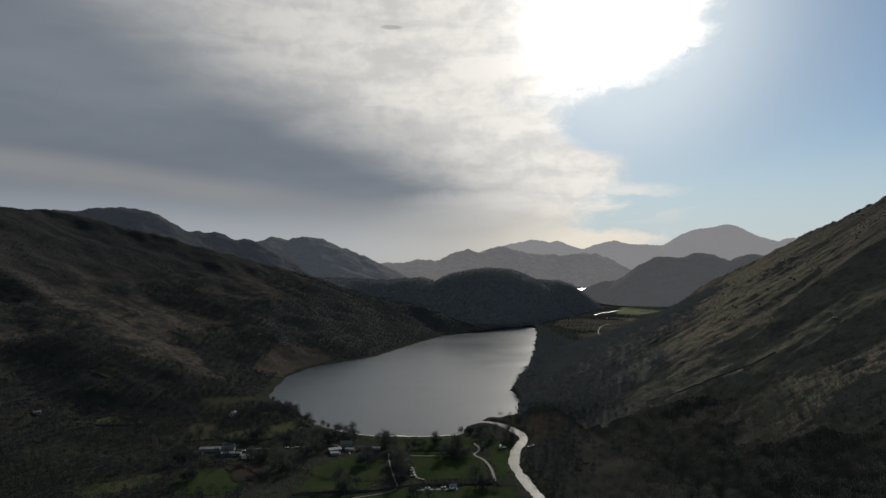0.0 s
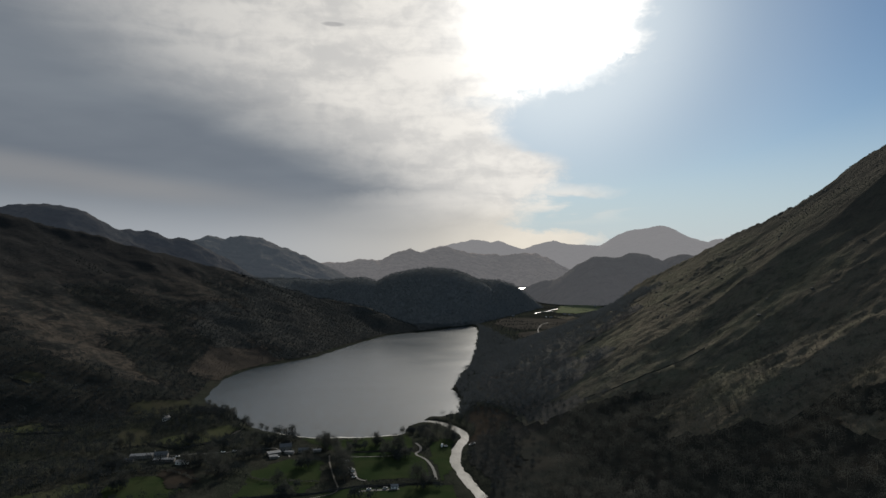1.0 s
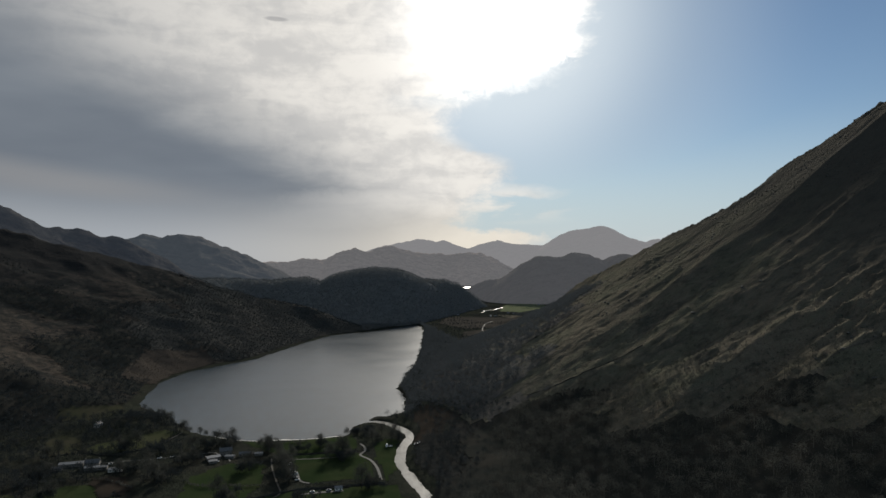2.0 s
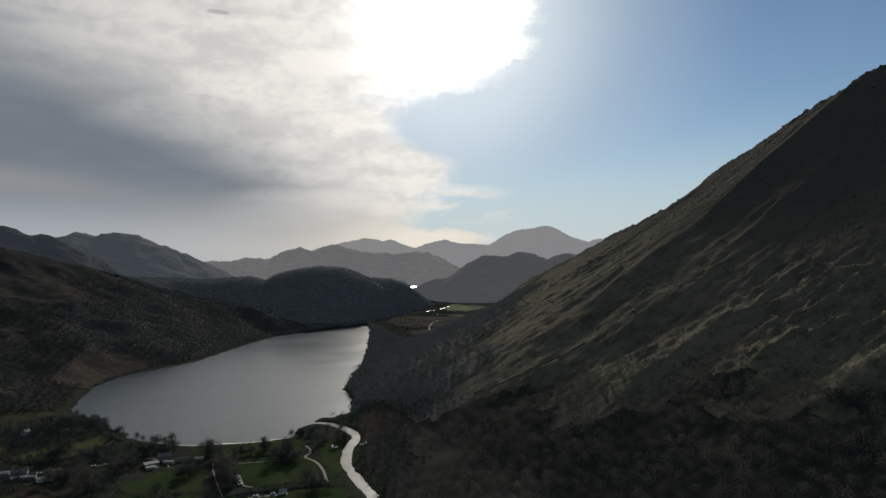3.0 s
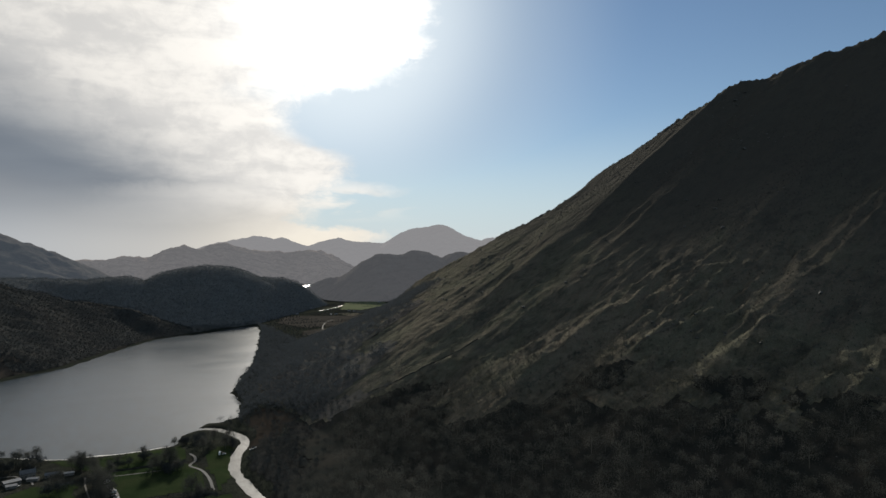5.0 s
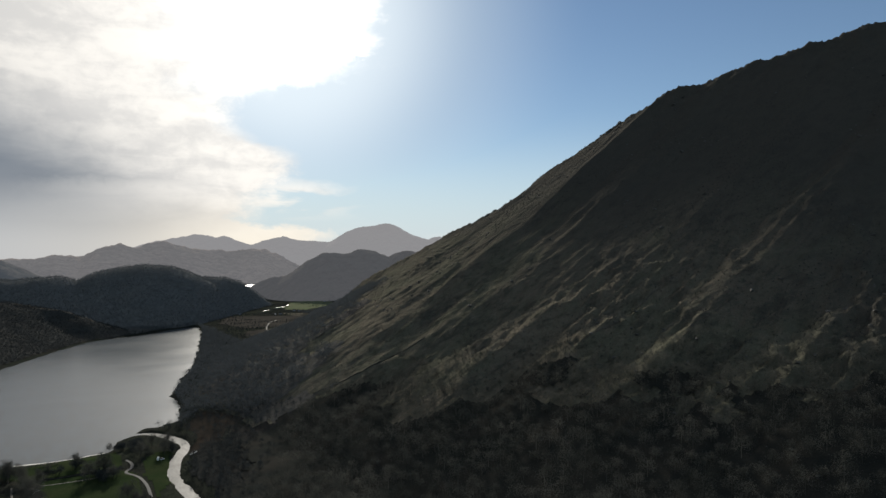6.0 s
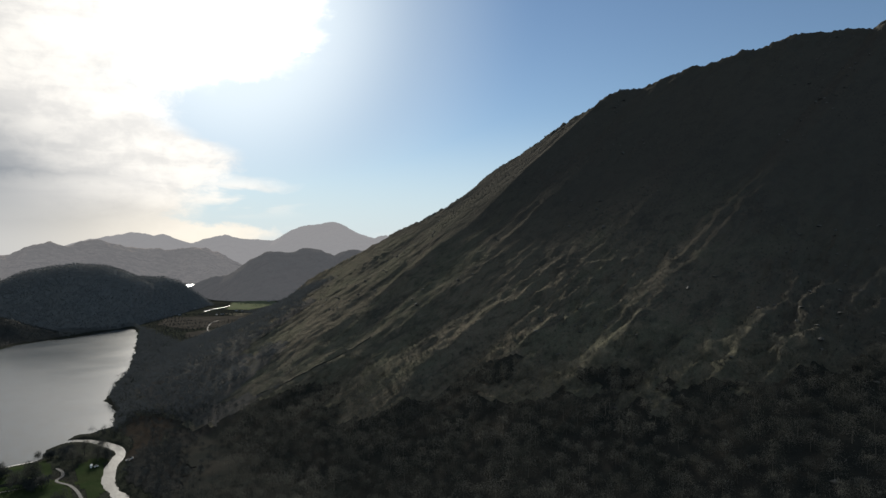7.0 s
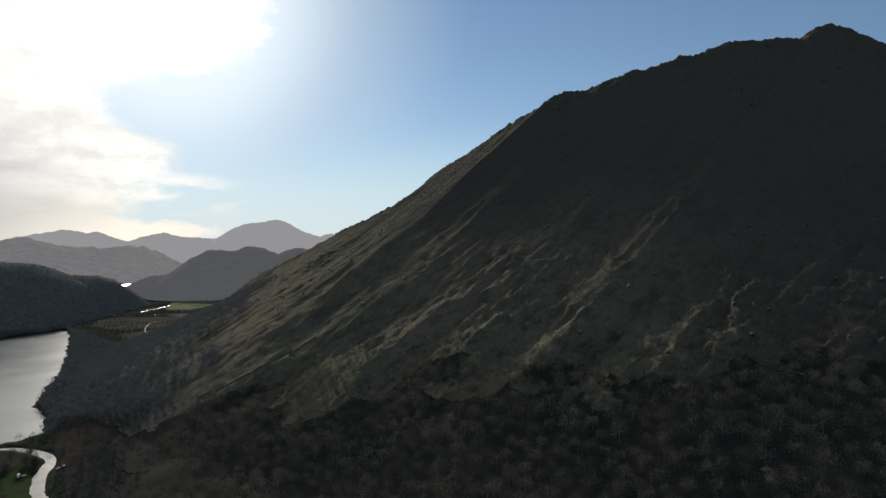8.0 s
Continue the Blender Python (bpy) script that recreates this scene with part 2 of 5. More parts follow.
def twig_material(name, dark, light, thin=0.38):
    mat, k = material(name)
    r = k.add("ShaderNodeNewGeometry").outputs["Random Per Island"]
    o = k.add("ShaderNodeObjectInfo").outputs["Random"]
    p = k.add("ShaderNodeTexCoord").outputs["Object"]
    f = k.m("ADD", k.m("MULTIPLY", r, 0.08), k.m("MULTIPLY", o, 0.5))
    f = k.m("ADD", f, k.m("MULTIPLY", k.step(k.noise(p, 0.09, 3), 0.35, 0.65), 0.45), clamp=True)
    stand = k.step(k.noise(p, 0.021, 3, 0.6, 0.6), 0.36, 0.64, -0.2, 0.2)
    colour = k.mix(k.m("ADD", f, stand, clamp=True), dark, light)
    finish(k, colour, 0.9, specular=0.0)
    # slim round twigs show a lit edge from behind
    out = [n for n in k.tree.nodes if n.type == "OUTPUT_MATERIAL"][0]
    body = out.inputs[0].links[0].from_socket
    edge = k.add("ShaderNodeBsdfTranslucent")
    k.put(edge.inputs[0], colour)
    both = k.add("ShaderNodeMixShader")
    both.inputs[0].default_value = thin
    k.tree.links.new(body, both.inputs[1])
    k.tree.links.new(edge.outputs[0], both.inputs[2])
    k.tree.links.new(both.outputs[0], out.inputs[0])
    return mat


ROCK = (0.085, 0.084, 0.082)
# the shaded upper and southern face is darkened through the colour
M_MOUNTAIN = moor("mountain_grass", (0.104, 0.101, 0.075), (0.136, 0.115, 0.091), (0.036, 0.037, 0.036), (0.092, 0.087, 0.08), 0.54, stripe=(0.32, 1.0, 0.5), shade_heights=(130, 330), shade_south=420.0)
# cloud shade over this hill is put into its low colours, darkest high up
M_LEFT = moor("moorland", (0.025, 0.026, 0.025), (0.082, 0.068, 0.055), (0.014, 0.016, 0.018), (0.060, 0.056, 0.052), 0.74, stripe=(0.2, 0.2, 2.0), shade_heights=(110, 220), shade_south=-9000.0)
# the wooded hill's soil is paled: distance haze put into its colours
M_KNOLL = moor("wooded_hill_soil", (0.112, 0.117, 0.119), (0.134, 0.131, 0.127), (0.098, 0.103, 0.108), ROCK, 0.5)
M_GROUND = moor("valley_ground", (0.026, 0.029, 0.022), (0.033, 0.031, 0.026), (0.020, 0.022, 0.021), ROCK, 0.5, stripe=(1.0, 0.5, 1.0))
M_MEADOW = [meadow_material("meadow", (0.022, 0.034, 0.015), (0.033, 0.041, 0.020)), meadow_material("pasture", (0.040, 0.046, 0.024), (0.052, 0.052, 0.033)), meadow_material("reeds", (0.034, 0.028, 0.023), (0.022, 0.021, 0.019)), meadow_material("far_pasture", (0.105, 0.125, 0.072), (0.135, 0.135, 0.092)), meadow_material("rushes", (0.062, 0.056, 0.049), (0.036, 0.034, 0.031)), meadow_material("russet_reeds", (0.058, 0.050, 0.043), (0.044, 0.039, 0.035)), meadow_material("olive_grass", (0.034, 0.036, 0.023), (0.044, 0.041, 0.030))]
M_LAKE = water_material("lake_water", 0.21, 0.28, (0.020, 0.034, 0.046), 0.235)
M_RIVER = water_material("river_water", 0.45, 0.8, (0.06, 0.062, 0.062), 0.02)
M_FARWATER = water_material("far_water", 0.3, 0.4, (0.03, 0.03, 0.03), 0.3)
M_TWIG = twig_material("bare_twigs", (0.027, 0.032, 0.030), (0.116, 0.114, 0.100), 0.2)
M_WOOD = twig_material("far_twigs", (0.023, 0.028, 0.030), (0.056, 0.061, 0.062), 0.12)
# twigs on that hill, with haze mixed into a pale blue-grey colour
M_HAZED_HILLWOOD = twig_material("hill_twigs", (0.112, 0.120, 0.124), (0.140, 0.146, 0.148), 0.12)
M_FARWOOD = twig_material("far_hill_twigs", (0.043, 0.047, 0.047), (0.058, 0.060, 0.058), 0.04)
M_UNDER = moor("undergrowth", (0.046, 0.047, 0.045), (0.056, 0.052, 0.047), (0.036, 0.038, 0.038), ROCK, 0.5)
# bare twigs of the east shore, lifted towards grey-blue in place of haze
M_HAZED_SHORE = twig_material("shore_twigs", (0.076, 0.084, 0.089), (0.112, 0.119, 0.124), 0.12)
M_LITTER = meadow_material("leaf_litter", (0.024, 0.026, 0.024), (0.035, 0.033, 0.029))
# bracken with haze put into its colour, far paler than M_BANK
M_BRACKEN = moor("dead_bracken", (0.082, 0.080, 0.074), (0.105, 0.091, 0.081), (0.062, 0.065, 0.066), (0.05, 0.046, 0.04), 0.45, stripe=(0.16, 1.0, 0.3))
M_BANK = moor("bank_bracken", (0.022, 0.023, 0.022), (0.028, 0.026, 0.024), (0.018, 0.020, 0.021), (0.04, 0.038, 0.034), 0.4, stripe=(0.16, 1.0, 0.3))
M_BARK = plain("bark", (0.062, 0.057, 0.052), 0.95, 2.0)
M_TRACK = plain("gravel_track", (0.09, 0.088, 0.084), 0.95, 1.0, 0.25)
M_STONE = plain("field_stone", (0.040, 0.038, 0.034), 0.95, 1.0, 0.4)
M_BOULDER = plain("boulder_rock", (0.085, 0.083, 0.078), 0.95, 1.0, 0.4)
M_EARTH = plain("bare_earth", (0.065, 0.058, 0.048), 0.95, 1.0, 0.4)
M_SAND = plain("shingle", (0.42, 0.41, 0.39), 0.9, 0.6, 0.25)
M_SLATE = plain("slate", (0.10, 0.10, 0.105), 0.75, 1.2, 0.25, specular=0.3)
M_TIN = plain("sheet_roof", (0.18, 0.18, 0.185), 0.35, 0.8, 0.2, specular=0.5)
M_RENDER = plain("white_render", (0.72, 0.71, 0.68), 0.85, 0.8, 0.1)
M_RUBBLE = plain("rubble_wall", (0.15, 0.142, 0.132), 0.95, 2.0, 0.4)
M_GLASS = plain("window_glass", (0.03, 0.035, 0.04), 0.08, 1.0, 0.1, specular=0.6)
M_TIMBER = plain("painted_timber", (0.12, 0.13, 0.13), 0.6, 2.0, 0.2)
M_TYRE = plain("rubber", (0.02, 0.02, 0.02), 0.8, 3.0, 0.2)
M_PAINTS = [plain("car_paint", c, 0.25, 1.0, 0.04, specular=0.6) for c in ((0.78, 0.78, 0.77), (0.35, 0.37, 0.39), (0.07, 0.09, 0.14))]

# ================= shapes of the land =================
_rng = np.random.RandomState(7)
_perm = _rng.rand(256, 256)


def value_noise(x, y):
    xi, yi = np.floor(x).astype(int), np.floor(y).astype(int)
    fx, fy = x - xi, y - yi
    fx, fy = fx * fx * fx * (fx * (fx * 6 - 15) + 10), fy * fy * fy * (fy * (fy * 6 - 15) + 10)
    a, b = _perm[xi & 255, yi & 255], _perm[(xi + 1) & 255, yi & 255]
    c, d = _perm[xi & 255, (yi + 1) & 255], _perm[(xi + 1) & 255, (yi + 1) & 255]
    return (a * (1 - fx) + b * fx) * (1 - fy) + (c * (1 - fx) + d * fx) * fy


def fbm(x, y, size, octaves=5, gain=0.5, ridged=False):
    """Fractal noise about 0, of unit spread; size: metres of the largest lumps."""
    x, y = np.asarray(x, float) / size, np.asarray(y, float) / size
    s, amp, norm = np.zeros_like(x), 1.0, 0.0
    for o in range(octaves):
        n = value_noise(x + 17.3 * o + 40, y - 9.1 * o + 40)
        n = 1 - np.abs(2 * n - 1) * 2 if ridged else 2 * n - 1
        s, norm = s + amp * n, norm + amp
        x, y, amp = x * 1.97 + 0.13 * y, y * 1.97 - 0.13 * x, amp * gain
    return s / norm * 1.6


def smooth(x, lo, hi):
    t = np.clip((x - lo) / (hi - lo), 0, 1)
    return t * t * (3 - 2 * t)


def spline(points, step):
    """A smooth line through control points, sampled about every step metres."""
    p = np.array(points, float)
    q = np.vstack([2 * p[0] - p[1], p, 2 * p[-1] - p[-2]])
    out = []
    for i in range(1, len(q) - 2):
        n = max(2, int(np.linalg.norm(q[i + 1, :2] - q[i, :2]) / step))
        t = np.linspace(0, 1, n, endpoint=False)[:, None]
        a, b, c, d = q[i - 1], q[i], q[i + 1], q[i + 2]
        out.append(0.5 * (2 * b + (c - a) * t + (2 * a - 5 * b + 4 * c - d) * t * t + (3 * b - a - 3 * c + d) * t ** 3))
    return np.vstack(out + [p[-1:]])


def polar(*rows):
    """Ridge points from (azimuth, distance, height)."""
    return [(d * math.sin(radians(a)), d * math.cos(radians(a)), z) for a, d, z in rows]


def rise(d, el):
    return EYE[2] + d * math.tan(radians(el))


def ridge_height(line, slope, rounding):
    """Height of a hill that falls away from its ridge line."""
    def height(x, y):
        z = np.full(np.shape(x), -1e3)
        for px, py, pz in line:
            z = np.maximum(z, pz - slope * (np.sqrt((x - px) ** 2 + (y - py) ** 2 + rounding ** 2) - rounding))
        return z
    return height


# lake shore, clockwise from the west corner
SHORE = [(-258, 936), (-262, 1000), (-272, 1084), (-256, 1179), (-207, 1262), (-147, 1335), (-85, 1501), (9, 1713), (121, 1790),
         (212, 1885), (272, 1889), (220, 1520), (173, 1265), (134, 1110), (107, 998), (107, 928), (92, 830), (60, 815), (38, 782), (24, 742),
         (3, 732), (-55, 729), (-95, 739), (-140, 770), (-172, 811), (-209, 874)]
SHORE = spline(SHORE + SHORE[:1], 14)[:-1, :2]
RIVER = spline([(34, 786), (46, 793), (59, 788), (70, 776), (80, 760), (88, 739), (90, 717), (83, 691), (74, 662), (69, 620), (74, 582), (80, 541), (85, 505), (96, 450), (104, 380), (120, 250), (130, 100)], 6)


def line_distance(x, y, line):
    d = np.full(np.shape(x), 1e9)
    for (ax, ay), (bx, by) in zip(line[:-1], line[1:]):
        vx, vy = bx - ax, by - ay
        t = np.clip(((x - ax) * vx + (y - ay) * vy) / (vx * vx + vy * vy + 1e-9), 0, 1)
        d = np.minimum(d, (x - ax - t * vx) ** 2 + (y - ay - t * vy) ** 2)
    return np.sqrt(d)


def inside(x, y, poly):
    r = np.zeros(np.shape(x), bool)
    for (ax, ay), (bx, by) in zip(poly, np.roll(poly, -1, 0)):
        hit = ((ay > y) != (by > y)) & (x < (bx - ax) * (y - ay) / (by - ay + 1e-12) + ax)
        r ^= hit
    return r


def shore_distance(x, y):
    d = line_distance(x, y, np.vstack([SHORE, SHORE[:1]]))
    return np.where(inside(x, y, SHORE), -d, d)


def valley(x, y):
    """The valley floor, with the lake's basin and the river's bed."""
    x, y = np.asarray(x, float), np.asarray(y, float)
    z = 3.0 + 1.3 * fbm(x, y, 140, 4) + 0.35 * fbm(x, y, 22, 3)
    z = z + 30 * smooth(y, 2750, 3250)
    z = z + 11 * np.exp(-((x + 233) ** 2 + (y - 832) ** 2) / 34 ** 2)
    z = z + 12 * smooth(-x, 230, 620) * (1 + 0.8 * fbm(x, y, 160, 4)) * smooth(y, 1500, 900)
    near = (np.abs(x) < 420) & (y > 60) & (y < 2050)
    if near.any():
        s = shore_distance(x[near], y[near]) + 4.0 * fbm(x[near], y[near], 26, 3)
        zz = np.minimum(z[near], np.clip(s * 0.16, -4, 60))
        r = line_distance(x[near], y[near], RIVER[:, :2])
        r = r + 1.6 * fbm(x[near], y[near], 14, 3)
        zz = np.minimum(zz, np.where(r < 40, -1.2 + 3.0 * smooth(r, 3.0, 8.5) + 0.25 * np.clip(r - 8.5, 0, 60), 60))
        z[near] = zz
    return z


# the steep mountain on the east side: foot line, crest line and crest height along y
MY = [-700, -200, 100, 330, 378, 401, 418, 438, 465, 518, 537, 565, 600, 632, 667, 720, 776, 808, 838, 934, 1000, 1100, 1190, 1282, 1400, 1510, 1674, 1804, 1923, 2050, 2200, 2400]
M_TOPX = [1500, 1330, 1230, 1150, 1137, 1127, 1118, 1108, 1095, 1062, 1050, 1030, 1010, 986, 960, 925, 890, 879, 868, 850, 845, 835, 827, 820, 808, 795, 770, 740, 700, 650, 590, 500]
M_TOPZ = [420, 455, 490, 523, 554, 566, 560, 546, 553, 556, 551, 541, 535, 523, 520, 496, 489, 464, 454, 413, 392, 343, 310, 283, 257, 219, 172, 130, 50, 12, 3, 0]
M_FOOT = [(-700, 330), (-200, 290), (100, 245), (400, 205), (700, 165), (980, 128), (1200, 180), (1300, 215), (1450, 285), (1600, 390), (1750, 500), (1890, 560), (2050, 590), (2200, 560), (2400, 480)]


# gullies (and ribs, of negative depth) that run down the face: line, depth, width
GULLIES = [([(255, 669), (316, 659), (365, 643), (435, 631), (489, 600)], 11, 24), ([(487, 555), (440, 571), (403, 563), (355, 567), (299, 527)], -6, 14),
           ([(538, 514), (498, 519), (446, 527), (394, 530), (344, 518)], 8, 27), ([(544, 467), (518, 470), (491, 469), (464, 475), (430, 486)], -3.5, 8),
           ([(499, 415), (460, 417), (418, 421)], 4, 16), ([(528, 385), (507, 393), (470, 390), (433, 392)], -4, 13), ([(561, 364), (519, 362), (477, 357), (431, 352)], 12, 16),
           ([(529, 344), (500, 343), (462, 340), (442, 342)], -5, 10), ([(582, 322), (546, 325), (518, 319)], 5, 13), ([(590, 287), (566, 302), (546, 305), (508, 302)], -7, 11),
           ([(543, 285), (497, 280)], 5, 15), ([(574, 173), (546, 183)], -8, 14), ([(480, 750), (436, 738), (383, 734)], 7, 16),
           ([(802, 805), (659, 793), (570, 825), (505, 783), (465, 756)], -9, 30), ([(700, 940), (600, 960), (480, 900)], 6, 26),
           ([(500, 448), (460, 444), (400, 447)], 4, 40), ([(550, 335), (480, 330)], 9, 34), ([(570, 235), (500, 235)], 9, 36)]
# patches of broken crag: x, y, radius
CRAGS = [(574, 290, 35), (529, 277, 30), (503, 227, 35), (556, 179, 40), (641, 248, 60), (480, 307, 25), (633, 671, 30), (720, 160, 90)]


def mountain(x, y):
    x, y = np.asarray(x, float), np.asarray(y, float)
    wob = 16 * fbm(x, y, 210, 4)
    tx = np.interp(y, MY, M_TOPX)
    tz = np.interp(y, MY, M_TOPZ)
    fx = np.interp(y + wob, [a for a, _ in M_FOOT], [b for _, b in M_FOOT]) + 0.4 * wob
    u = (x - fx) / (tx - fx)
    up = np.clip(u, 0, 1)
    prof = 0.35 * up + 0.65 * up ** np.interp(y, [1150, 1700], [1.35, 2.0])
    z = tz * prof - np.clip(u - 1, 0, 9) * 260 + np.clip(u, -1, 0) * 60
    body = np.clip(4 * up * (1.0 - up), 0, 1) * smooth(tz, 10, 200)
    # ribs and gullies run down the slope, broad ones broken by finer ones
    broad = fbm(x * 0.25, y + 0.12 * x + 0.6 * wob, 170, 3, 0.5)
    rib = fbm(x * 0.22, y + 0.08 * x + wob, 62, 3, 0.5, True)
    calm = smooth(z, 110, 170) * smooth(-y, -720, -620)      # the plain upper face on the near side
    z = z + body * (1 - 0.8 * calm) * (3.5 * broad + 1.6 * rib + 4 * fbm(x, y, 170, 3))
    wx, wy = x + 5 * fbm(x, y, 45, 3), y + 5 * fbm(x + 500, y, 45, 3)
    for line, deep, wide in GULLIES:
        near = (x > min(p[0] for p in line) - 3 * wide) & (x < max(p[0] for p in line) + 3 * wide) & (y > min(p[1] for p in line) - 3 * wide) & (y < max(p[1] for p in line) + 3 * wide)
        if near.any():
            z[near] -= 0.68 * deep * np.exp(-(line_distance(wx[near], wy[near], line) / (1.15 * wide)) ** 2) * (1 - 0.92 * smooth(z[near], 125, 172) * (y[near] < 720))
    # outcrops: patches of broken rock, and the rough skin of tussocks
    crag = smooth(fbm(x, y, 130, 3), 0.25, 0.8) + sum(np.exp(-((x - cx) ** 2 + (y - cy) ** 2) / r ** 2) for cx, cy, r in CRAGS)
    streak = fbm(x * 0.35, y, 26, 4, 0.55)
    knobs = fbm(x * 0.6, y, 11, 3, 0.6, True) * smooth(fbm(x, y, 70, 3), -0.7, 0.3)
    z = z + 1.25 * smooth(z, 40, 80) * smooth(z, 230, 170) * smooth(-y, -720, -600) * knobs
    fine = fbm(x * 0.16, y + 0.1 * x, 24, 4, 0.6, True)
    z = z + smooth(u, 0.05, 0.25) * smooth(tz, 5, 80) * (0.3 + 1.4 * smooth(y, 560, 720)) * (1 - 0.8 * calm) * fine
    z = z + smooth(u, 0.0, 0.2) * smooth(tz, 5, 80) * (0.9 * streak + (0.35 + 1.0 * smooth(z, 250, 190) + 2.4 * crag) * fbm(x * 0.6, y, 17, 4, 0.6, True))
    z = z + np.exp(-((u - 0.98) / 0.07) ** 2) * smooth(tz, 40, 150) * (3.0 * fbm(x, y, 55, 3) + 3.4 * fbm(x, y, 19, 4, 0.65, True))
    return z


# the flat valley floor: lake, meadows and the lower valley beyond
FLOOR = np.array([(-480, -300), (-455, 300), (-440, 600), (-395, 760), (-305, 860), (-272, 940), (-276, 1010), (-286, 1090), (-268, 1188), (-216, 1272), (-156, 1345),
                  (-94, 1510), (1, 1724), (115, 1802), (208, 1898), (290, 1960), (390, 2130), (480, 2290), (590, 2470), (690, 2640), (760, 2800), (1000, 4900), (1600, 4900), (1250, 2600), (850, 1900), (620, 1500), (420, 900), (400, -300)], float)


def off_floor(x, y, pitch, keep):
    """The greatest height that land may have at its distance from the valley floor."""
    near = (y > 250) & (y < 3000) & (x < 1000) & (x > -1300)
    lim = np.full(np.shape(x), 1e3)
    if near.any():
        d = line_distance(x[near], y[near], np.vstack([FLOOR, FLOOR[:1]]))
        lim[near] = np.where(inside(x[near], y[near], FLOOR), -d - 1, d) * pitch + keep + 1.2e-4 * d * d
    return lim


LEFT = spline(polar(*[(a, d, rise(d, e)) for a, d, e in (
    (-62, 1500, 8.85), (-50, 1600, 5.85), (-34.9, 1750, 4.06), (-32.1, 1750, 3.89), (-31, 1750, 3.79), (-28.7, 1750, 3.26), (-25.4, 1750, 2.35), (-23.3, 1750, 1.29), (-21.1, 1750, 0.99),
    (-18.2, 1750, 0.84), (-16.5, 1750, -0.33), (-14.2, 1750, -1.69), (-12.2, 1850, -2.3), (-10, 2000, -3.2))]), 45)
KNOLL = spline(polar(*[(a, d, rise(d, e)) for a, d, e in (
    (-15.0, 2150, -1.46), (-9.3, 2260, -1.49), (-6.8, 2260, -1.66), (-4.2, 2260, -1.66), (-2.2, 2260, -1.53), (0.3, 2260, -2.02), (1.4, 2260, -1.33), (2.9, 2260, -0.88), (5.2, 2265, -0.79), (6.2, 2294, -1.79), (8.9, 2387, -1.68), (10.9, 2457, -1.96), (11.9, 2542, -3.11), (12.6, 2639, -3.96), (13.8, 2807, -4.84), (14.6, 2900, -5.20))]), 45)
_left, _knoll = ridge_height(LEFT, 0.36, 60), ridge_height(KNOLL, 0.6, 90)


def left_hill(x, y):
    z = _left(x, y)
    b = smooth(z, 0, 80)
    z = z + b * (8 * fbm(x, y, 230, 5) + 5 * fbm(x * 0.45, y, 75, 5, 0.6, True) + 1.6 * fbm(x, y, 18, 4, 0.6))
    z = z + smooth(z, 15, 50) * smooth(z, 150, 95) * 7 * fbm(x, y, 105, 3)
    lim = off_floor(x, y, 0.36, 1.0)
    return np.where(lim < z, lim + smooth(lim, 0, 30) * 7 * fbm(x, y, 70, 4), z)


def knoll(x, y):
    z = _knoll(x, y)
    b = smooth(z, 0, 60) * (1 - 0.7 * smooth(z, 100, 150))
    z = z + b * (7 * fbm(x, y, 240, 3) + 6 * fbm(x + 300, y, 110, 3) + 2.5 * fbm(x, y, 40, 3))
    return np.minimum(z, off_floor(x, y, 1.5, 1.0))


def land(x, y):
    """The highest land at each place."""
    x, y = np.atleast_1d(np.asarray(x, float)), np.atleast_1d(np.asarray(y, float))
    return np.maximum.reduce([valley(x, y), mountain(x, y), left_hill(x, y), knoll(x, y)])


# ================= mesh helpers =================
def mesh_object(name, verts, faces, mat, parent=None, label="", shade=False):
    me = bpy.data.meshes.new(name)
    me.from_pydata([tuple(v) for v in verts] if not isinstance(verts, list) else verts, [], faces)
    me.materials.append(mat)
    if shade:
        me.shade_smooth()
    ob = new(name, me)
    if parent:
        ob.parent = parent
    if label:
        tagged(ob, label)
    return ob


def sheet(name, xs, ys, height, mat, floor=None):
    """A grid of land; squares that lie wholly below floor are left out."""
    X, Y = np.meshgrid(xs, ys)
    Z = height(X.ravel(), Y.ravel())
    n, m = len(xs), len(ys)
    idx = np.arange(n * m).reshape(m, n)
    q = np.stack([idx[:-1, :-1], idx[:-1, 1:], idx[1:, 1:], idx[1:, :-1]], -1).reshape(-1, 4)
    if floor is not None:
        q = q[(Z[q] > floor).any(1)]
    used, inv = np.unique(q.ravel(), return_inverse=True)
    co = np.stack([X.ravel(), Y.ravel(), Z], 1)[used]
    me = bpy.data.meshes.new(name)
    me.vertices.add(len(co))
    me.vertices.foreach_set("co", co.ravel())
    me.loops.add(len(inv))
    me.loops.foreach_set("vertex_index", inv.astype(np.int32))
    me.polygons.add(len(q))
    me.polygons.foreach_set("loop_start", np.arange(0, len(inv), 4, dtype=np.int32))
    me.update(calc_edges=True)
    me.validate()
    me.materials.append(mat)
    me.shade_smooth()
    return new(name, me)


def spread(*runs):
    """Grid lines from (start, end, step) runs."""
    return np.concatenate([np.arange(a, b, s) for a, b, s in runs])


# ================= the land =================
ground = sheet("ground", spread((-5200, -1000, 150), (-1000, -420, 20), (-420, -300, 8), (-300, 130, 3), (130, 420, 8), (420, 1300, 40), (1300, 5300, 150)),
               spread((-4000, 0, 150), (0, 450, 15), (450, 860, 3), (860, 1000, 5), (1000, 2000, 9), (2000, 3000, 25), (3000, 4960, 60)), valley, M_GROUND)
tagged(ground, "rough grassy valley floor with brown patches", "ground", kind="structure")
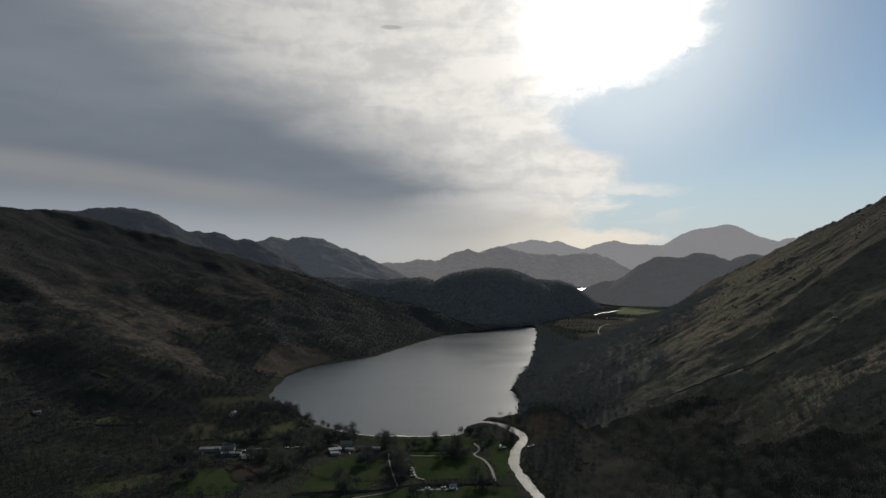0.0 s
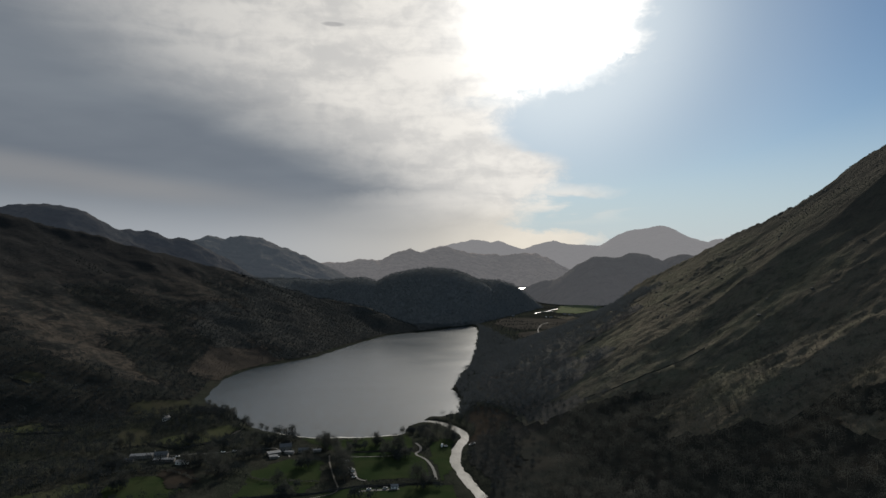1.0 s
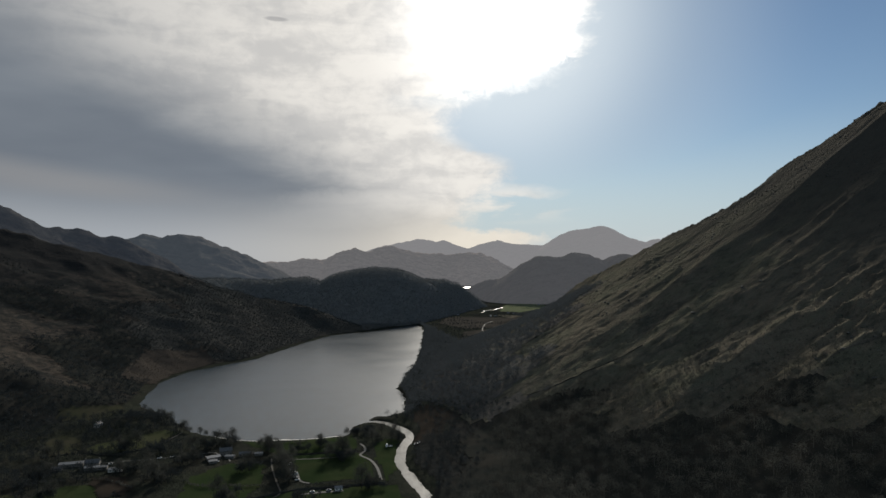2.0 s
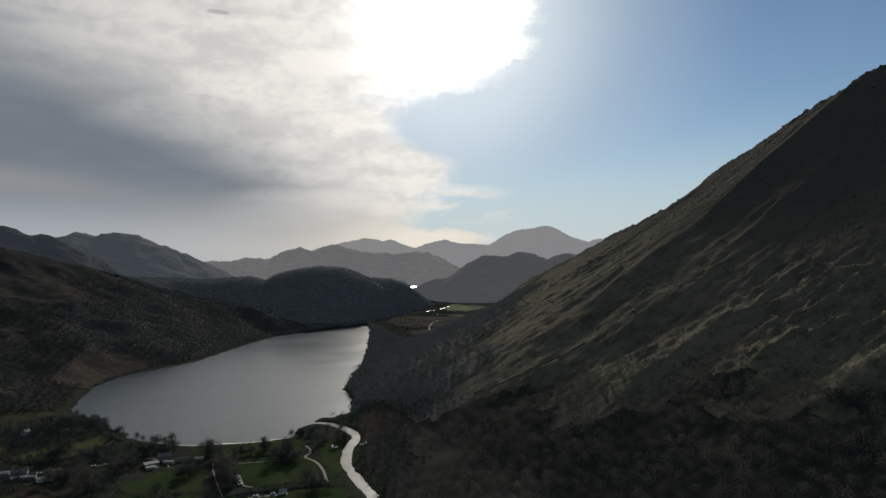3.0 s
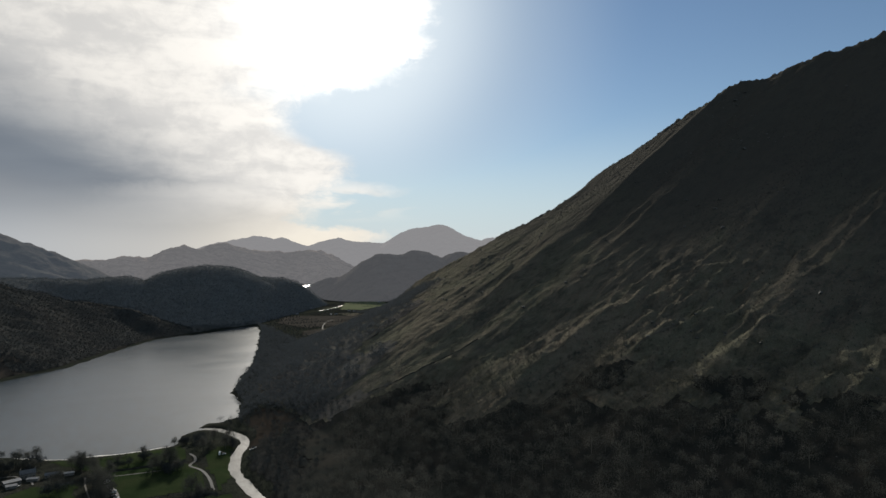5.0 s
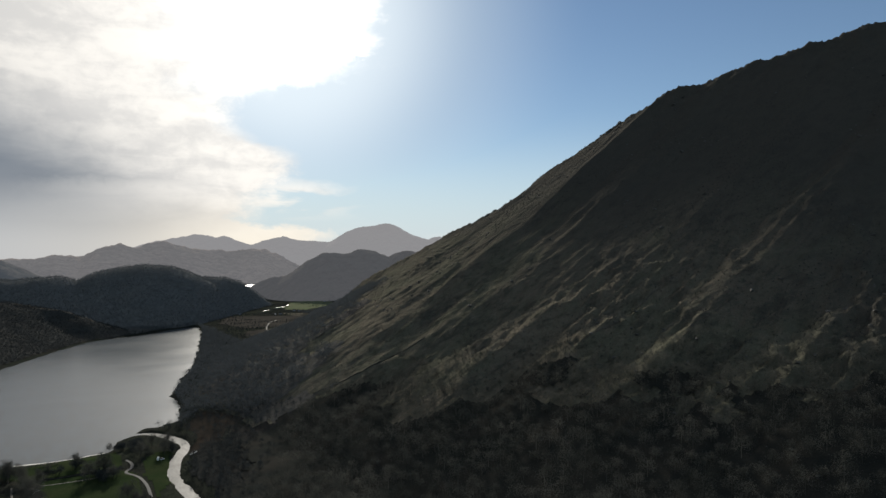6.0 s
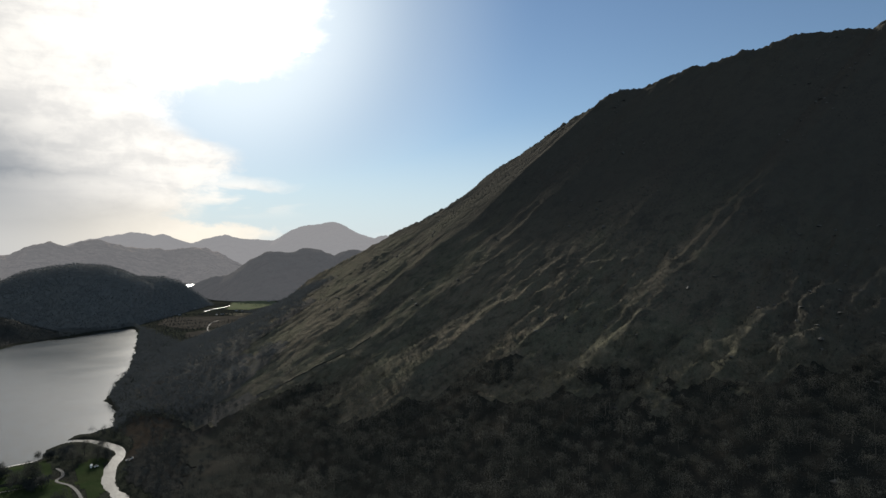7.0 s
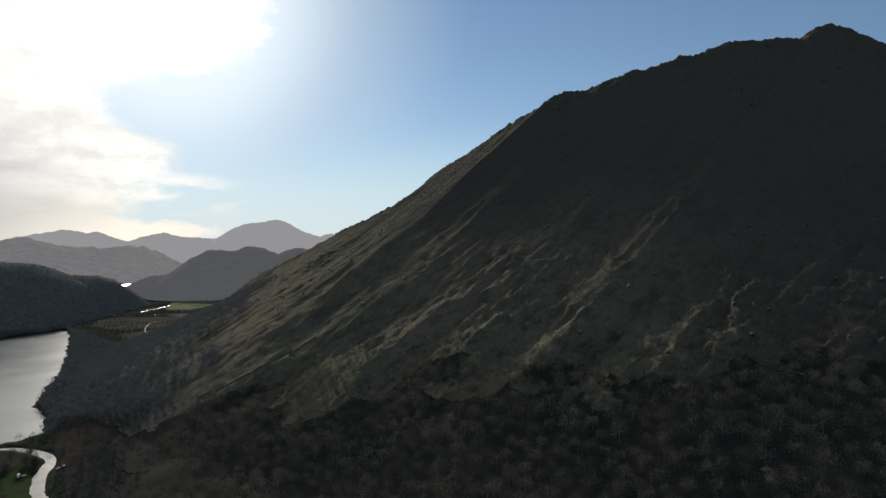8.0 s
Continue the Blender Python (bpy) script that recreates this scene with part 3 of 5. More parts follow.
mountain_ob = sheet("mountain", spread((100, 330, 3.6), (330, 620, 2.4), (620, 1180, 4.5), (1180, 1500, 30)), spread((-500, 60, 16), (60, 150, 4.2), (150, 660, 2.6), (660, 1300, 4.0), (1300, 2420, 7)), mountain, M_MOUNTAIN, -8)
tagged(mountain_ob, "steep dark mountainside with grass, bracken and crags", "mountain", kind="structure")
hill_ob = sheet("moorland_hill", spread((-2600, -1500, 40), (-1500, 320, 9)), spread((200, 500, 20), (500, 2400, 9)), left_hill, M_LEFT, -6)
tagged(hill_ob, "dark brown heather moorland hill beside the lake", "hill", kind="structure")
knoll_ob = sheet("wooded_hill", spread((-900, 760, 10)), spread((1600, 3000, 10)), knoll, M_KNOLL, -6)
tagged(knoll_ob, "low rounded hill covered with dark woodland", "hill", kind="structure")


def far_range(name, rows, slope, rounding, rough, size, step, depth, haze_glow, colours, label):
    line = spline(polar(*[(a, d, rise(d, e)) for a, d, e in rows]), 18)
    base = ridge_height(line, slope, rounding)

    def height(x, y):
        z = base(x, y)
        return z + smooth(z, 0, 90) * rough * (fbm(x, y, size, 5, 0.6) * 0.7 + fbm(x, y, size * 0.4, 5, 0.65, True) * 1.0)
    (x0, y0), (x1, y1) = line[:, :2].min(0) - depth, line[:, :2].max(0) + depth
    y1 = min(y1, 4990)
    ob = sheet(name, np.arange(x0, x1, step), np.arange(y0, y1, step), height, moor(name + "_land", *colours, ROCK, 0.72, haze_glow, 0.5), -5)
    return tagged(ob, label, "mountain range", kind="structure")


# every range gives off its own pale emission in place of distance haze
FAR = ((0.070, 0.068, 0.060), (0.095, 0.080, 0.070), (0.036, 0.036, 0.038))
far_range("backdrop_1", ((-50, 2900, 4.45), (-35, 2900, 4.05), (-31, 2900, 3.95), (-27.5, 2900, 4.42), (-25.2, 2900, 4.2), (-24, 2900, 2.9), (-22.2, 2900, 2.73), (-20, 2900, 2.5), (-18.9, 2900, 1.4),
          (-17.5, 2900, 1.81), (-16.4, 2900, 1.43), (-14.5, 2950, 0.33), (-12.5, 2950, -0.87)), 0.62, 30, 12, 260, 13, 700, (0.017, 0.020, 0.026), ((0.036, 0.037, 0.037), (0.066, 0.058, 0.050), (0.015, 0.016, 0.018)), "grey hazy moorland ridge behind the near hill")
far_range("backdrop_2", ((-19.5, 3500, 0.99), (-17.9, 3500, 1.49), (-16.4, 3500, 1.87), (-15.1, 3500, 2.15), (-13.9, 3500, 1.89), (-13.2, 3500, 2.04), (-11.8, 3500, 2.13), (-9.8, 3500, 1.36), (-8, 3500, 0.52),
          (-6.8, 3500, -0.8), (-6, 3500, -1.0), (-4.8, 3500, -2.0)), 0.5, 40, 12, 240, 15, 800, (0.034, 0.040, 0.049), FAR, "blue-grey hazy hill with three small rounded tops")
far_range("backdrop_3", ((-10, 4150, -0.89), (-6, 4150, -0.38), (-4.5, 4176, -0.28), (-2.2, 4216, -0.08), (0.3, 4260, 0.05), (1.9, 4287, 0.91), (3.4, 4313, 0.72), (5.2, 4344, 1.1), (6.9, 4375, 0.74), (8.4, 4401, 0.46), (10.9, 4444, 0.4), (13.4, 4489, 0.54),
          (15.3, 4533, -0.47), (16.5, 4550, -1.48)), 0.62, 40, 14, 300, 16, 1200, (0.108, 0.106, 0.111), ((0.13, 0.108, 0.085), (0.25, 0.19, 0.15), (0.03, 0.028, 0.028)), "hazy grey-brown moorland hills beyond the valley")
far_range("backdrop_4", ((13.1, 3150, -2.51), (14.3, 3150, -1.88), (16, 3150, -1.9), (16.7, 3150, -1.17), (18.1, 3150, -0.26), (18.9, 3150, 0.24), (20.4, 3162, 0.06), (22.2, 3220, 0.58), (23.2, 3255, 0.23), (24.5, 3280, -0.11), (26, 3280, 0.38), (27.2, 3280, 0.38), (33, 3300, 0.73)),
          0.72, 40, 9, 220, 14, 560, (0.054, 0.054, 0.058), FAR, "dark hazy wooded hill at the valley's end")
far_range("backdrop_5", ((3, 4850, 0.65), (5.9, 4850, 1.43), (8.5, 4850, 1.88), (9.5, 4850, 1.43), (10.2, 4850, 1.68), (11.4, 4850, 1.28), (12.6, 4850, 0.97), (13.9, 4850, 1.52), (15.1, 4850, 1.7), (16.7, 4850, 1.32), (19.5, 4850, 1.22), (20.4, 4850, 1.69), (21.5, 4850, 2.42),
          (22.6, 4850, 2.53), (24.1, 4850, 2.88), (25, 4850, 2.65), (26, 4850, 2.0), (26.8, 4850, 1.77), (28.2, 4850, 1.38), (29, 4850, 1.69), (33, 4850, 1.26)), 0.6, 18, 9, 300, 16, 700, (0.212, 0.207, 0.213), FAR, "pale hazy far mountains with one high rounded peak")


def flat_sheet(name, outline, z, mat, label, category):
    bm = bmesh.new()
    f = bm.faces.new([bm.verts.new((x, y, z)) for x, y in outline])
    bmesh.ops.triangulate(bm, faces=[f])
    me = bpy.data.meshes.new(name)
    bm.to_mesh(me)
    bm.free()
    me.materials.append(mat)
    return tagged(new(name, me), label, category, kind="structure")


def grown(poly, by):
    c = poly.mean(0)
    d = poly - c
    return c + d * (1 + by / np.linalg.norm(d, axis=1))[:, None]


flat_sheet("lake_water", grown(SHORE, 14), 0.0, M_LAKE, "calm grey lake mirroring the clouded sky", "lake")


def ribbon(name, line, width, lift, mat, label, category, drape=True, z=None):
    """A draped strip along a line: track, road or stream."""
    line = np.array(line, float)[:, :2]
    t = np.gradient(line, axis=0)
    t /= np.linalg.norm(t, axis=1)[:, None]
    nrm = np.stack([-t[:, 1], t[:, 0]], 1)
    w = width if np.ndim(width) else np.full(len(line), width)
    cols = [line + nrm * (w * s)[:, None] for s in (-0.5, -0.17, 0.17, 0.5)]
    verts, faces = [], []
    for c in cols:
        zz = land(c[:, 0], c[:, 1]) + lift if drape else np.full(len(c), z)
        verts.append(np.column_stack([c, zz]))
    n = len(line)
    verts = np.vstack(verts)
    for k in range(3):
        faces += [(k * n + i, k * n + i + 1, (k + 1) * n + i + 1, (k + 1) * n + i) for i in range(n - 1)]
    ob = mesh_object(name, verts, faces, mat, shade=True)
    return tagged(ob, label, category, kind="structure")


ribbon("river", RIVER[3:], 11.5, 0, M_RIVER, "pale shallow river winding out of the lake", "river", False, 0.12)
flat_sheet("lake_far", [(769, 3646), (759, 3429), (838, 3640), (956, 4037), (881, 3904), (812, 3780)], 35.2, M_FARWATER, "bright sliver of a far lake between hills", "lake")
# the far plain glows as well, its haze put in as emission
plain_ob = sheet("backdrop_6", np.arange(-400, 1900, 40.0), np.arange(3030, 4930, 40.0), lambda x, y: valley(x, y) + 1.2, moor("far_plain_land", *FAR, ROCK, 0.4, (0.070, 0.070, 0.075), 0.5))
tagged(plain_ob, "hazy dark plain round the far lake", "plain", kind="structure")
ribbon("far_stream", spline([(546, 2282), (596, 2370), (642, 2422), (706, 2535)], 15), 1.5, 0.9, M_FARWATER, "bright winding stream in the far meadows", "stream")


FIELDS = []


def in_fields(x, y):
    return np.any([inside(x, y, p) for p in FIELDS], axis=0)


def field(name, outline, mat, label, lift=0.22, step=3.0):
    """A meadow laid over the valley floor, with a ragged edge."""
    poly = np.array(outline, float)
    FIELDS.append(poly)
    (x0, y0), (x1, y1) = poly.min(0), poly.max(0)
    xs, ys = np.arange(x0, x1 + step, step), np.arange(y0, y1 + step, step)
    X, Y = np.meshgrid(xs, ys)
    wx, wy = X + 3 * fbm(X, Y, 18, 3), Y + 3 * fbm(X + 300, Y, 18, 3)
    keep = inside(wx.ravel(), wy.ravel(), poly) & (knoll(X.ravel(), Y.ravel()) < 2)
    Z = land(X.ravel(), Y.ravel()) + lift
    n, m = len(xs), len(ys)
    idx = np.arange(n * m).reshape(m, n)
    q = np.stack([idx[:-1, :-1], idx[:-1, 1:], idx[1:, 1:], idx[1:, :-1]], -1).reshape(-1, 4)
    q = q[keep[q].all(1)]
    used, inv = np.unique(q.ravel(), return_inverse=True)
    ob = mesh_object(name, np.stack([X.ravel(), Y.ravel(), Z], 1)[used], inv.reshape(-1, 4).tolist(), mat, shade=True)
    return tagged(ob, label, "field", kind="structure")


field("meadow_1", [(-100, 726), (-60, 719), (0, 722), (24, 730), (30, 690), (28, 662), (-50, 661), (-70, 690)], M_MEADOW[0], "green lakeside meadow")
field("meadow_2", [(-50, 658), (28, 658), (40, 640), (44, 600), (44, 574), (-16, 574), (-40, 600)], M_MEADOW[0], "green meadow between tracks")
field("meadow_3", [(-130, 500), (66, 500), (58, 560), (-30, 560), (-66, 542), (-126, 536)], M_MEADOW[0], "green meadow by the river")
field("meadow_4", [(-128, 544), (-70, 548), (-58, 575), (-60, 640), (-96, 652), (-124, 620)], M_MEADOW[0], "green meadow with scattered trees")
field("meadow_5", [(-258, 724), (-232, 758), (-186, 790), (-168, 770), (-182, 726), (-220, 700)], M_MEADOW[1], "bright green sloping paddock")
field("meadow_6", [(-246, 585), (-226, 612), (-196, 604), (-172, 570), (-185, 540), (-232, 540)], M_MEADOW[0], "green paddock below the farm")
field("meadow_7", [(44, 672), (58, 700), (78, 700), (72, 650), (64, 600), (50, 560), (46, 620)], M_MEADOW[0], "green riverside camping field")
field("meadow_8", [(-440, 745), (-405, 790), (-385, 770), (-395, 745)], M_MEADOW[1], "pale grass clearing in the wood")
field("meadow_9", [(-330, 545), (-270, 600), (-250, 585), (-290, 530)], M_MEADOW[1], "pale rough grass strip")
field("marsh_1", [(98, 800), (112, 838), (132, 856), (158, 828), (168, 786), (140, 752), (130, 716), (112, 690), (102, 650), (92, 610), (88, 690), (106, 735)], M_MEADOW[2], "brown marshy river bank")
field("marsh_2", [(-330, 1085), (-278, 1095), (-262, 1190), (-212, 1285), (-250, 1330), (-330, 1240)], M_MEADOW[5], "russet reedy land beside the lake", 0.6)
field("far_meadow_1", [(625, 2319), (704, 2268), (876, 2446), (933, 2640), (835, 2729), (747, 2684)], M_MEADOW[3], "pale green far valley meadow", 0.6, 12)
field("far_meadow_2", [(330, 1938), (399, 2160), (583, 2100), (658, 2027), (560, 1880), (507, 1763), (383, 1767)], M_MEADOW[4], "brown rough far pasture", 0.6, 8)
field("far_meadow_3", [(330, 1600), (360, 1700), (450, 1750), (480, 1690), (430, 1600)], M_MEADOW[4], "brown rushy pasture beyond the lake", 0.6, 8)

field("meadow_10", [(-334, 875), (-316, 903), (-281, 937), (-263, 904), (-269, 856), (-310, 850), (-332, 852)], M_MEADOW[6], "olive rough pasture above the lake", 0.7)
field("meadow_11", [(-300, 734), (-298, 787), (-268, 768), (-252, 710), (-276, 696)], M_MEADOW[6], "olive sloping pasture below a cottage", 0.7)
field("meadow_12", [(-212, 629), (-182, 626), (-166, 590), (-168, 574), (-189, 571), (-206, 600)], M_MEADOW[2], "brown rushy ground below the farm", 0.7)
field("meadow_13", [(-480, 880), (-460, 900), (-440, 888), (-452, 868), (-489, 861)], M_MEADOW[6], "olive grass clearing on the moor's foot", 0.9)
ribbon("beach", SHORE[[i for i in range(len(SHORE)) if SHORE[i][1] < 775 and -140 < SHORE[i][0] < 20]], 7.0, 0.2, M_SAND, "pale shingle beach along the lake", "beach")
ribbon("track_1", spline([(33, 685), (37, 672), (36, 658), (31, 646), (40, 630), (45, 602), (46, 572)], 4), 2.6, 0.35, M_TRACK, "pale gravel farm track", "track")
ribbon("track_2", spline([(-44, 648), (-30, 644), (-14, 643), (4, 643), (22, 644)], 4), 1.2, 0.35, M_TRACK, "pale narrow gravel track", "track")
ribbon("track_3", spline([(-42, 650), (-36, 625), (-29, 604), (-25, 583), (-17, 577)], 4), 2.0, 0.35, M_TRACK, "pale gravel loop track", "track")
ribbon("track_4", spline([(-56, 652), (-54, 630), (-50, 606), (-45, 580), (-42, 552), (-66, 536), (-90, 528)], 4), 1.4, 0.35, M_EARTH, "earth track beside trees", "track")
ribbon("track_5", spline([(-24, 549), (-8, 552), (12, 553)], 4), 3.2, 0.35, M_TRACK, "pale gravel parking strip", "track")
ribbon("track_6", spline([(-262, 664), (-236, 668), (-206, 673), (-177, 676), (-148, 684), (-120, 690), (-112, 684), (-100, 668), (-96, 655)], 5), 1.4, 0.35, M_TRACK, "grey lane between the farms", "track")
# earth strip laid along a rib to stand in for its sunlit edge
ribbon("hill_path", spline([(430, 486), (464, 475), (491, 469), (518, 470), (544, 467)], 5), 1.4, 0.5, M_EARTH, "thin strip marking the lit edge of a mountain rib", "path")
ribbon("track_7", spline([(408, 1634), (425, 1739), (470, 1884), (511, 1962)], 8), 3.0, 1.0, M_STONE, "brown earth track in the far pasture", "track")


# ================= walls =================
def stone_wall(line, label, height=1.5, width=0.9):
    """A dry-stone wall that follows the land, with an uneven cope."""
    line = np.array(line)[:, :2]
    t = np.gradient(line, axis=0)
    t /= np.linalg.norm(t, axis=1)[:, None]
    nrm = np.stack([-t[:, 1], t[:, 0]], 1)
    z = land(line[:, 0], line[:, 1])
    h = height * (1 + 0.25 * fbm(line[:, 0], line[:, 1], 5, 3))
    rows = [np.column_stack([line + nrm * o, z + zz]) for o, zz in ((-width / 2, -0.6), (-width * 0.32, h * 0.9), (0, h), (width * 0.32, h * 0.9), (width / 2, -0.6))]
    n = len(line)
    faces = [(k * n + i, k * n + i + 1, (k + 1) * n + i + 1, (k + 1) * n + i) for k in range(4) for i in range(n - 1)]
    faces += [tuple(k * n for k in range(5)), tuple((4 - k) * n + n - 1 for k in range(5))]
    return tagged(mesh_object("stone_wall", np.vstack(rows), faces, M_STONE), label, "wall", "dry-stone walls", kind="structure")


stone_wall(spline([(238, 746), (277, 725), (307, 714), (331, 706), (364, 696)], 3), "dark dry-stone wall climbing the grassy mountainside", 1.2, 0.8)
stone_wall(spline([(-128, 540), (-96, 546), (-64, 548), (-30, 560), (10, 562), (48, 564)], 3), "low dry-stone wall along a meadow")
stone_wall(spline([(-44, 662), (-10, 659), (24, 661)], 3), "low dry-stone wall beside the lakeside meadow", 1.2)
stone_wall(spline([(-405, 742), (-380, 748), (-350, 760)], 3), "low dry-stone wall by a clearing")
stone_wall(spline([(-262, 722), (-220, 697), (-182, 722), (-166, 770)], 3), "low dry-stone wall round a green paddock", 1.3)
stone_wall(spline([(-140, 520), (-170, 505), (-200, 498)], 3), "low dry-stone wall below the wood")


# ================= trees =================
def tube(verts, faces, path, radii, sides):
    """Adds a tapered limb along path."""
    base = len(verts)
    for p, r in zip(path, radii):
        for k in range(sides):
            a = 2 * math.pi * k / sides
            verts.append((p[0] + r * math.cos(a), p[1] + r * math.sin(a), p[2]))
    for i in range(len(path) - 1):
        for k in range(sides):
            a, b = base + i * sides + k, base + i * sides + (k + 1) % sides
            faces.append((a, b, b + sides, a + sides))


def twig_blades(rng, centre, radius, count, length, width):
    """Slim upswept blades that fill a crown, thicker towards its uneven rim; an array of triangles."""
    d = rng.normal(size=(count, 3))
    d /= np.linalg.norm(d, axis=1)[:, None]
    d[:, 2] = np.where(d[:, 2] < -0.7, -d[:, 2], d[:, 2])
    lump = 0.78 + 0.3 * np.sin(d[:, 0] * 4 + centre[2]) * np.sin(d[:, 1] * 5 + 1) + 0.12 * rng.normal(size=count)
    p = np.array(centre) + d * np.array(radius) * (rng.rand(count, 1) ** 0.34) * lump[:, None]
    out = d * 0.6 + np.array([0, 0, 0.5]) + rng.normal(size=(count, 3)) * 0.7
    out /= np.linalg.norm(out, axis=1)[:, None]
    side = np.cross(out, rng.normal(size=(count, 3)))
    side /= np.linalg.norm(side, axis=1)[:, None]
    L = length * (0.5 + rng.rand(count, 1))
    w = width * (0.5 + rng.rand(count, 1)) * 0.5
    return np.stack([p - side * w, p + side * w, p + out * L], 1)


def tree_meshes(seed, height):
    rng = np.random.RandomState(seed)
    verts, faces, crowns = [], [], []
    lean = rng.normal(size=2) * 0.04 * height
    fork = height * rng.uniform(0.28, 0.4)
    r0 = height * 0.022
    path = [(lean[0] * t * t, lean[1] * t * t, -0.8 + t * (height * 0.72 + 0.8)) for t in (0, 0.08, 0.35, 0.6, 0.8, 1.0)]
    tube(verts, faces, path, [r0 * 1.5, r0 * 1.05, r0 * 0.85, r0 * 0.6, r0 * 0.4, r0 * 0.16], 7)
    n = rng.randint(6, 9)
    for i in range(n):
        a = 2 * math.pi * (i + rng.rand() * 0.6) / n
        z0 = fork + (height * 0.72 - fork) * i / n * 0.8
        reach = height * rng.uniform(0.16, 0.27) * (1 - 0.35 * i / n)
        up = height * rng.uniform(0.16, 0.3)
        f = z0 / (height * 0.72)
        bx, by = lean[0] * f * f, lean[1] * f * f
        limb = [(bx + reach * t * math.cos(a + 0.3 * t), by + reach * t * math.sin(a + 0.3 * t), z0 + up * t ** 1.3) for t in (0, 0.35, 0.7, 1.0)]
        tube(verts, faces, limb, [r0 * 0.5, r0 * 0.36, r0 * 0.22, r0 * 0.08], 5)
        for b in range(2):
            a2 = a + rng.uniform(-0.9, 0.9)
            q = limb[2 if b else 1]
            l2 = reach * 0.5
            tube(verts, faces, [(q[0] + l2 * t * math.cos(a2), q[1] + l2 * t * math.sin(a2), q[2] + l2 * 0.8 * t) for t in (0, 0.5, 1)], [r0 * 0.2, r0 * 0.13, r0 * 0.04], 4)
        tip = limb[3]
        crowns.append(twig_blades(rng, (tip[0] * 0.9, tip[1] * 0.9, tip[2]), (height * 0.17, height * 0.17, height * 0.15), 130, height * 0.034, height * 0.013))
    crowns.append(twig_blades(rng, (lean[0], lean[1], height * 0.49), (height * 0.47, height * 0.47, height * 0.47), 2700, height * 0.032, height * 0.013))
    tri = np.vstack(crowns)
    trunk = bpy.data.meshes.new("trunk")
    trunk.from_pydata(verts, [], faces)
    trunk.materials.append(M_BARK)
    trunk.shade_smooth()
    crown = bpy.data.meshes.new("crown")
    crown.from_pydata(tri.reshape(-1, 3).tolist(), [], np.arange(len(tri) * 3).reshape(-1, 3).tolist())
    crown.materials.append(M_TWIG)
    return trunk, crown


def make_tree(seed, height, label, group):
    trunk, crown = tree_meshes(seed, height)
    root = new("tree")
    root.empty_display_size = 0.5
    for me in (trunk, crown):
        ob = new(me.name.split(".")[0], me)
        ob.parent = root
    return tagged(root, label, "tree", group)


SLOPE_LABEL, FIELD_LABEL, SHORE_LABEL = "bare grey-brown winter tree in the slope wood", "bare spreading winter tree beside a meadow", "bare dark winter tree on the lake shore"
rng = np.random.RandomState(21)


def plant(masters, spots, lo=0.75, hi=1.25, first=None):
    """Copies of the master trees at (x, y) spots."""
    spots = np.array(spots, float)
    zs = land(spots[:, 0], spots[:, 1])
    for i, ((x, y), z) in enumerate(zip(spots, zs)):
        if i < len(masters):
            ob = masters[i]
        else:
            ob = None
        k = rng.uniform(lo, hi)
        m = pose(x, y, z - 0.1, rng.uniform(-3, 3), rng.uniform(-3, 3), rng.uniform(0, 360))
        if ob is None:
            ob = copy_thing(masters[i % len(masters)], m)
        else:
            ob.matrix_basis = m
        ob.scale = (k, k, k * rng.uniform(0.9, 1.1))


def scatter(n, box, test, gap):
    """Random spots in box (x0, x1, y0, y1) that pass test and keep apart by gap."""
    x0, x1, y0, y1 = box
    p = np.column_stack([rng.uniform(x0, x1, n), rng.uniform(y0, y1, n)])
    p = p[test(p[:, 0], p[:, 1])]
    cell = {}
    keep = []
    for i, (x, y) in enumerate(p):
        c = (int(x // gap), int(y // gap))
        near = (cell.get((c[0] + a, c[1] + b)) for a in (-1, 0, 1) for b in (-1, 0, 1))
        if all(q is None or (q[0] - x) ** 2 + (q[1] - y) ** 2 > gap * gap for q in near):
            cell[c] = (x, y)
            keep.append(i)
    return p[keep]


WOOD_TOP = [(0, 640), (60, 625), (160, 590), (226, 562), (258, 525), (292, 480), (346, 444), (386, 430), (416, 418), (475, 405), (505, 392), (528, 368), (552, 345), (580, 340), (604, 345), (640, 356), (668, 346), (694, 330), (718, 288), (744, 235), (781, 215), (839, 240), (897, 280), (956, 332), (1015, 388), (1150, 470), (1300, 545), (1500, 600), (1700, 650), (1900, 680), (2100, 690)]


def slope_wood(x, y, gaps=0.95):
    edge = np.interp(y, [a for a, _ in WOOD_TOP], [b for _, b in WOOD_TOP]) + (38 * fbm(x * 0.5, y, 42, 3) + 26 * fbm(x, y, 17, 2)) * (1 - 0.7 * smooth(y, 620, 650) * smooth(-y, -750, -720))
    west = np.interp(y, [480, 540, 653, 715, 745, 765], [60, 146, 184, 210, 246, 330]) + 14 * fbm(x, y, 36, 3)
    open_ = fbm(x, y, 60, 3) + np.clip((x - edge + 60) / 80, 0, 1) * 0.8
    return (x < edge) & (x > west) & (land(x, y) > 1.5) & (open_ < gaps) & (x > np.interp(y, RIVER[::-1, 1], RIVER[::-1, 0]) + 15 + 10 * fbm(x, y, 40, 2)) & (shore_distance(x, y) > 22)


# the wood on the mountain's foot: nearest trees singly, the rest as one mass
wood = scatter(40000, (80, 620, 0, 800), slope_wood, 10.6)
order = np.argsort(np.hypot(wood[:, 0], wood[:, 1]))
near_wood, rest_wood = wood[order[:230]], wood[order[230:]]
plant([make_tree(100 + i, h, SLOPE_LABEL, "bare trees of the slope wood") for i, h in enumerate((17, 20, 15, 22, 14, 19, 18, 12))], near_wood)

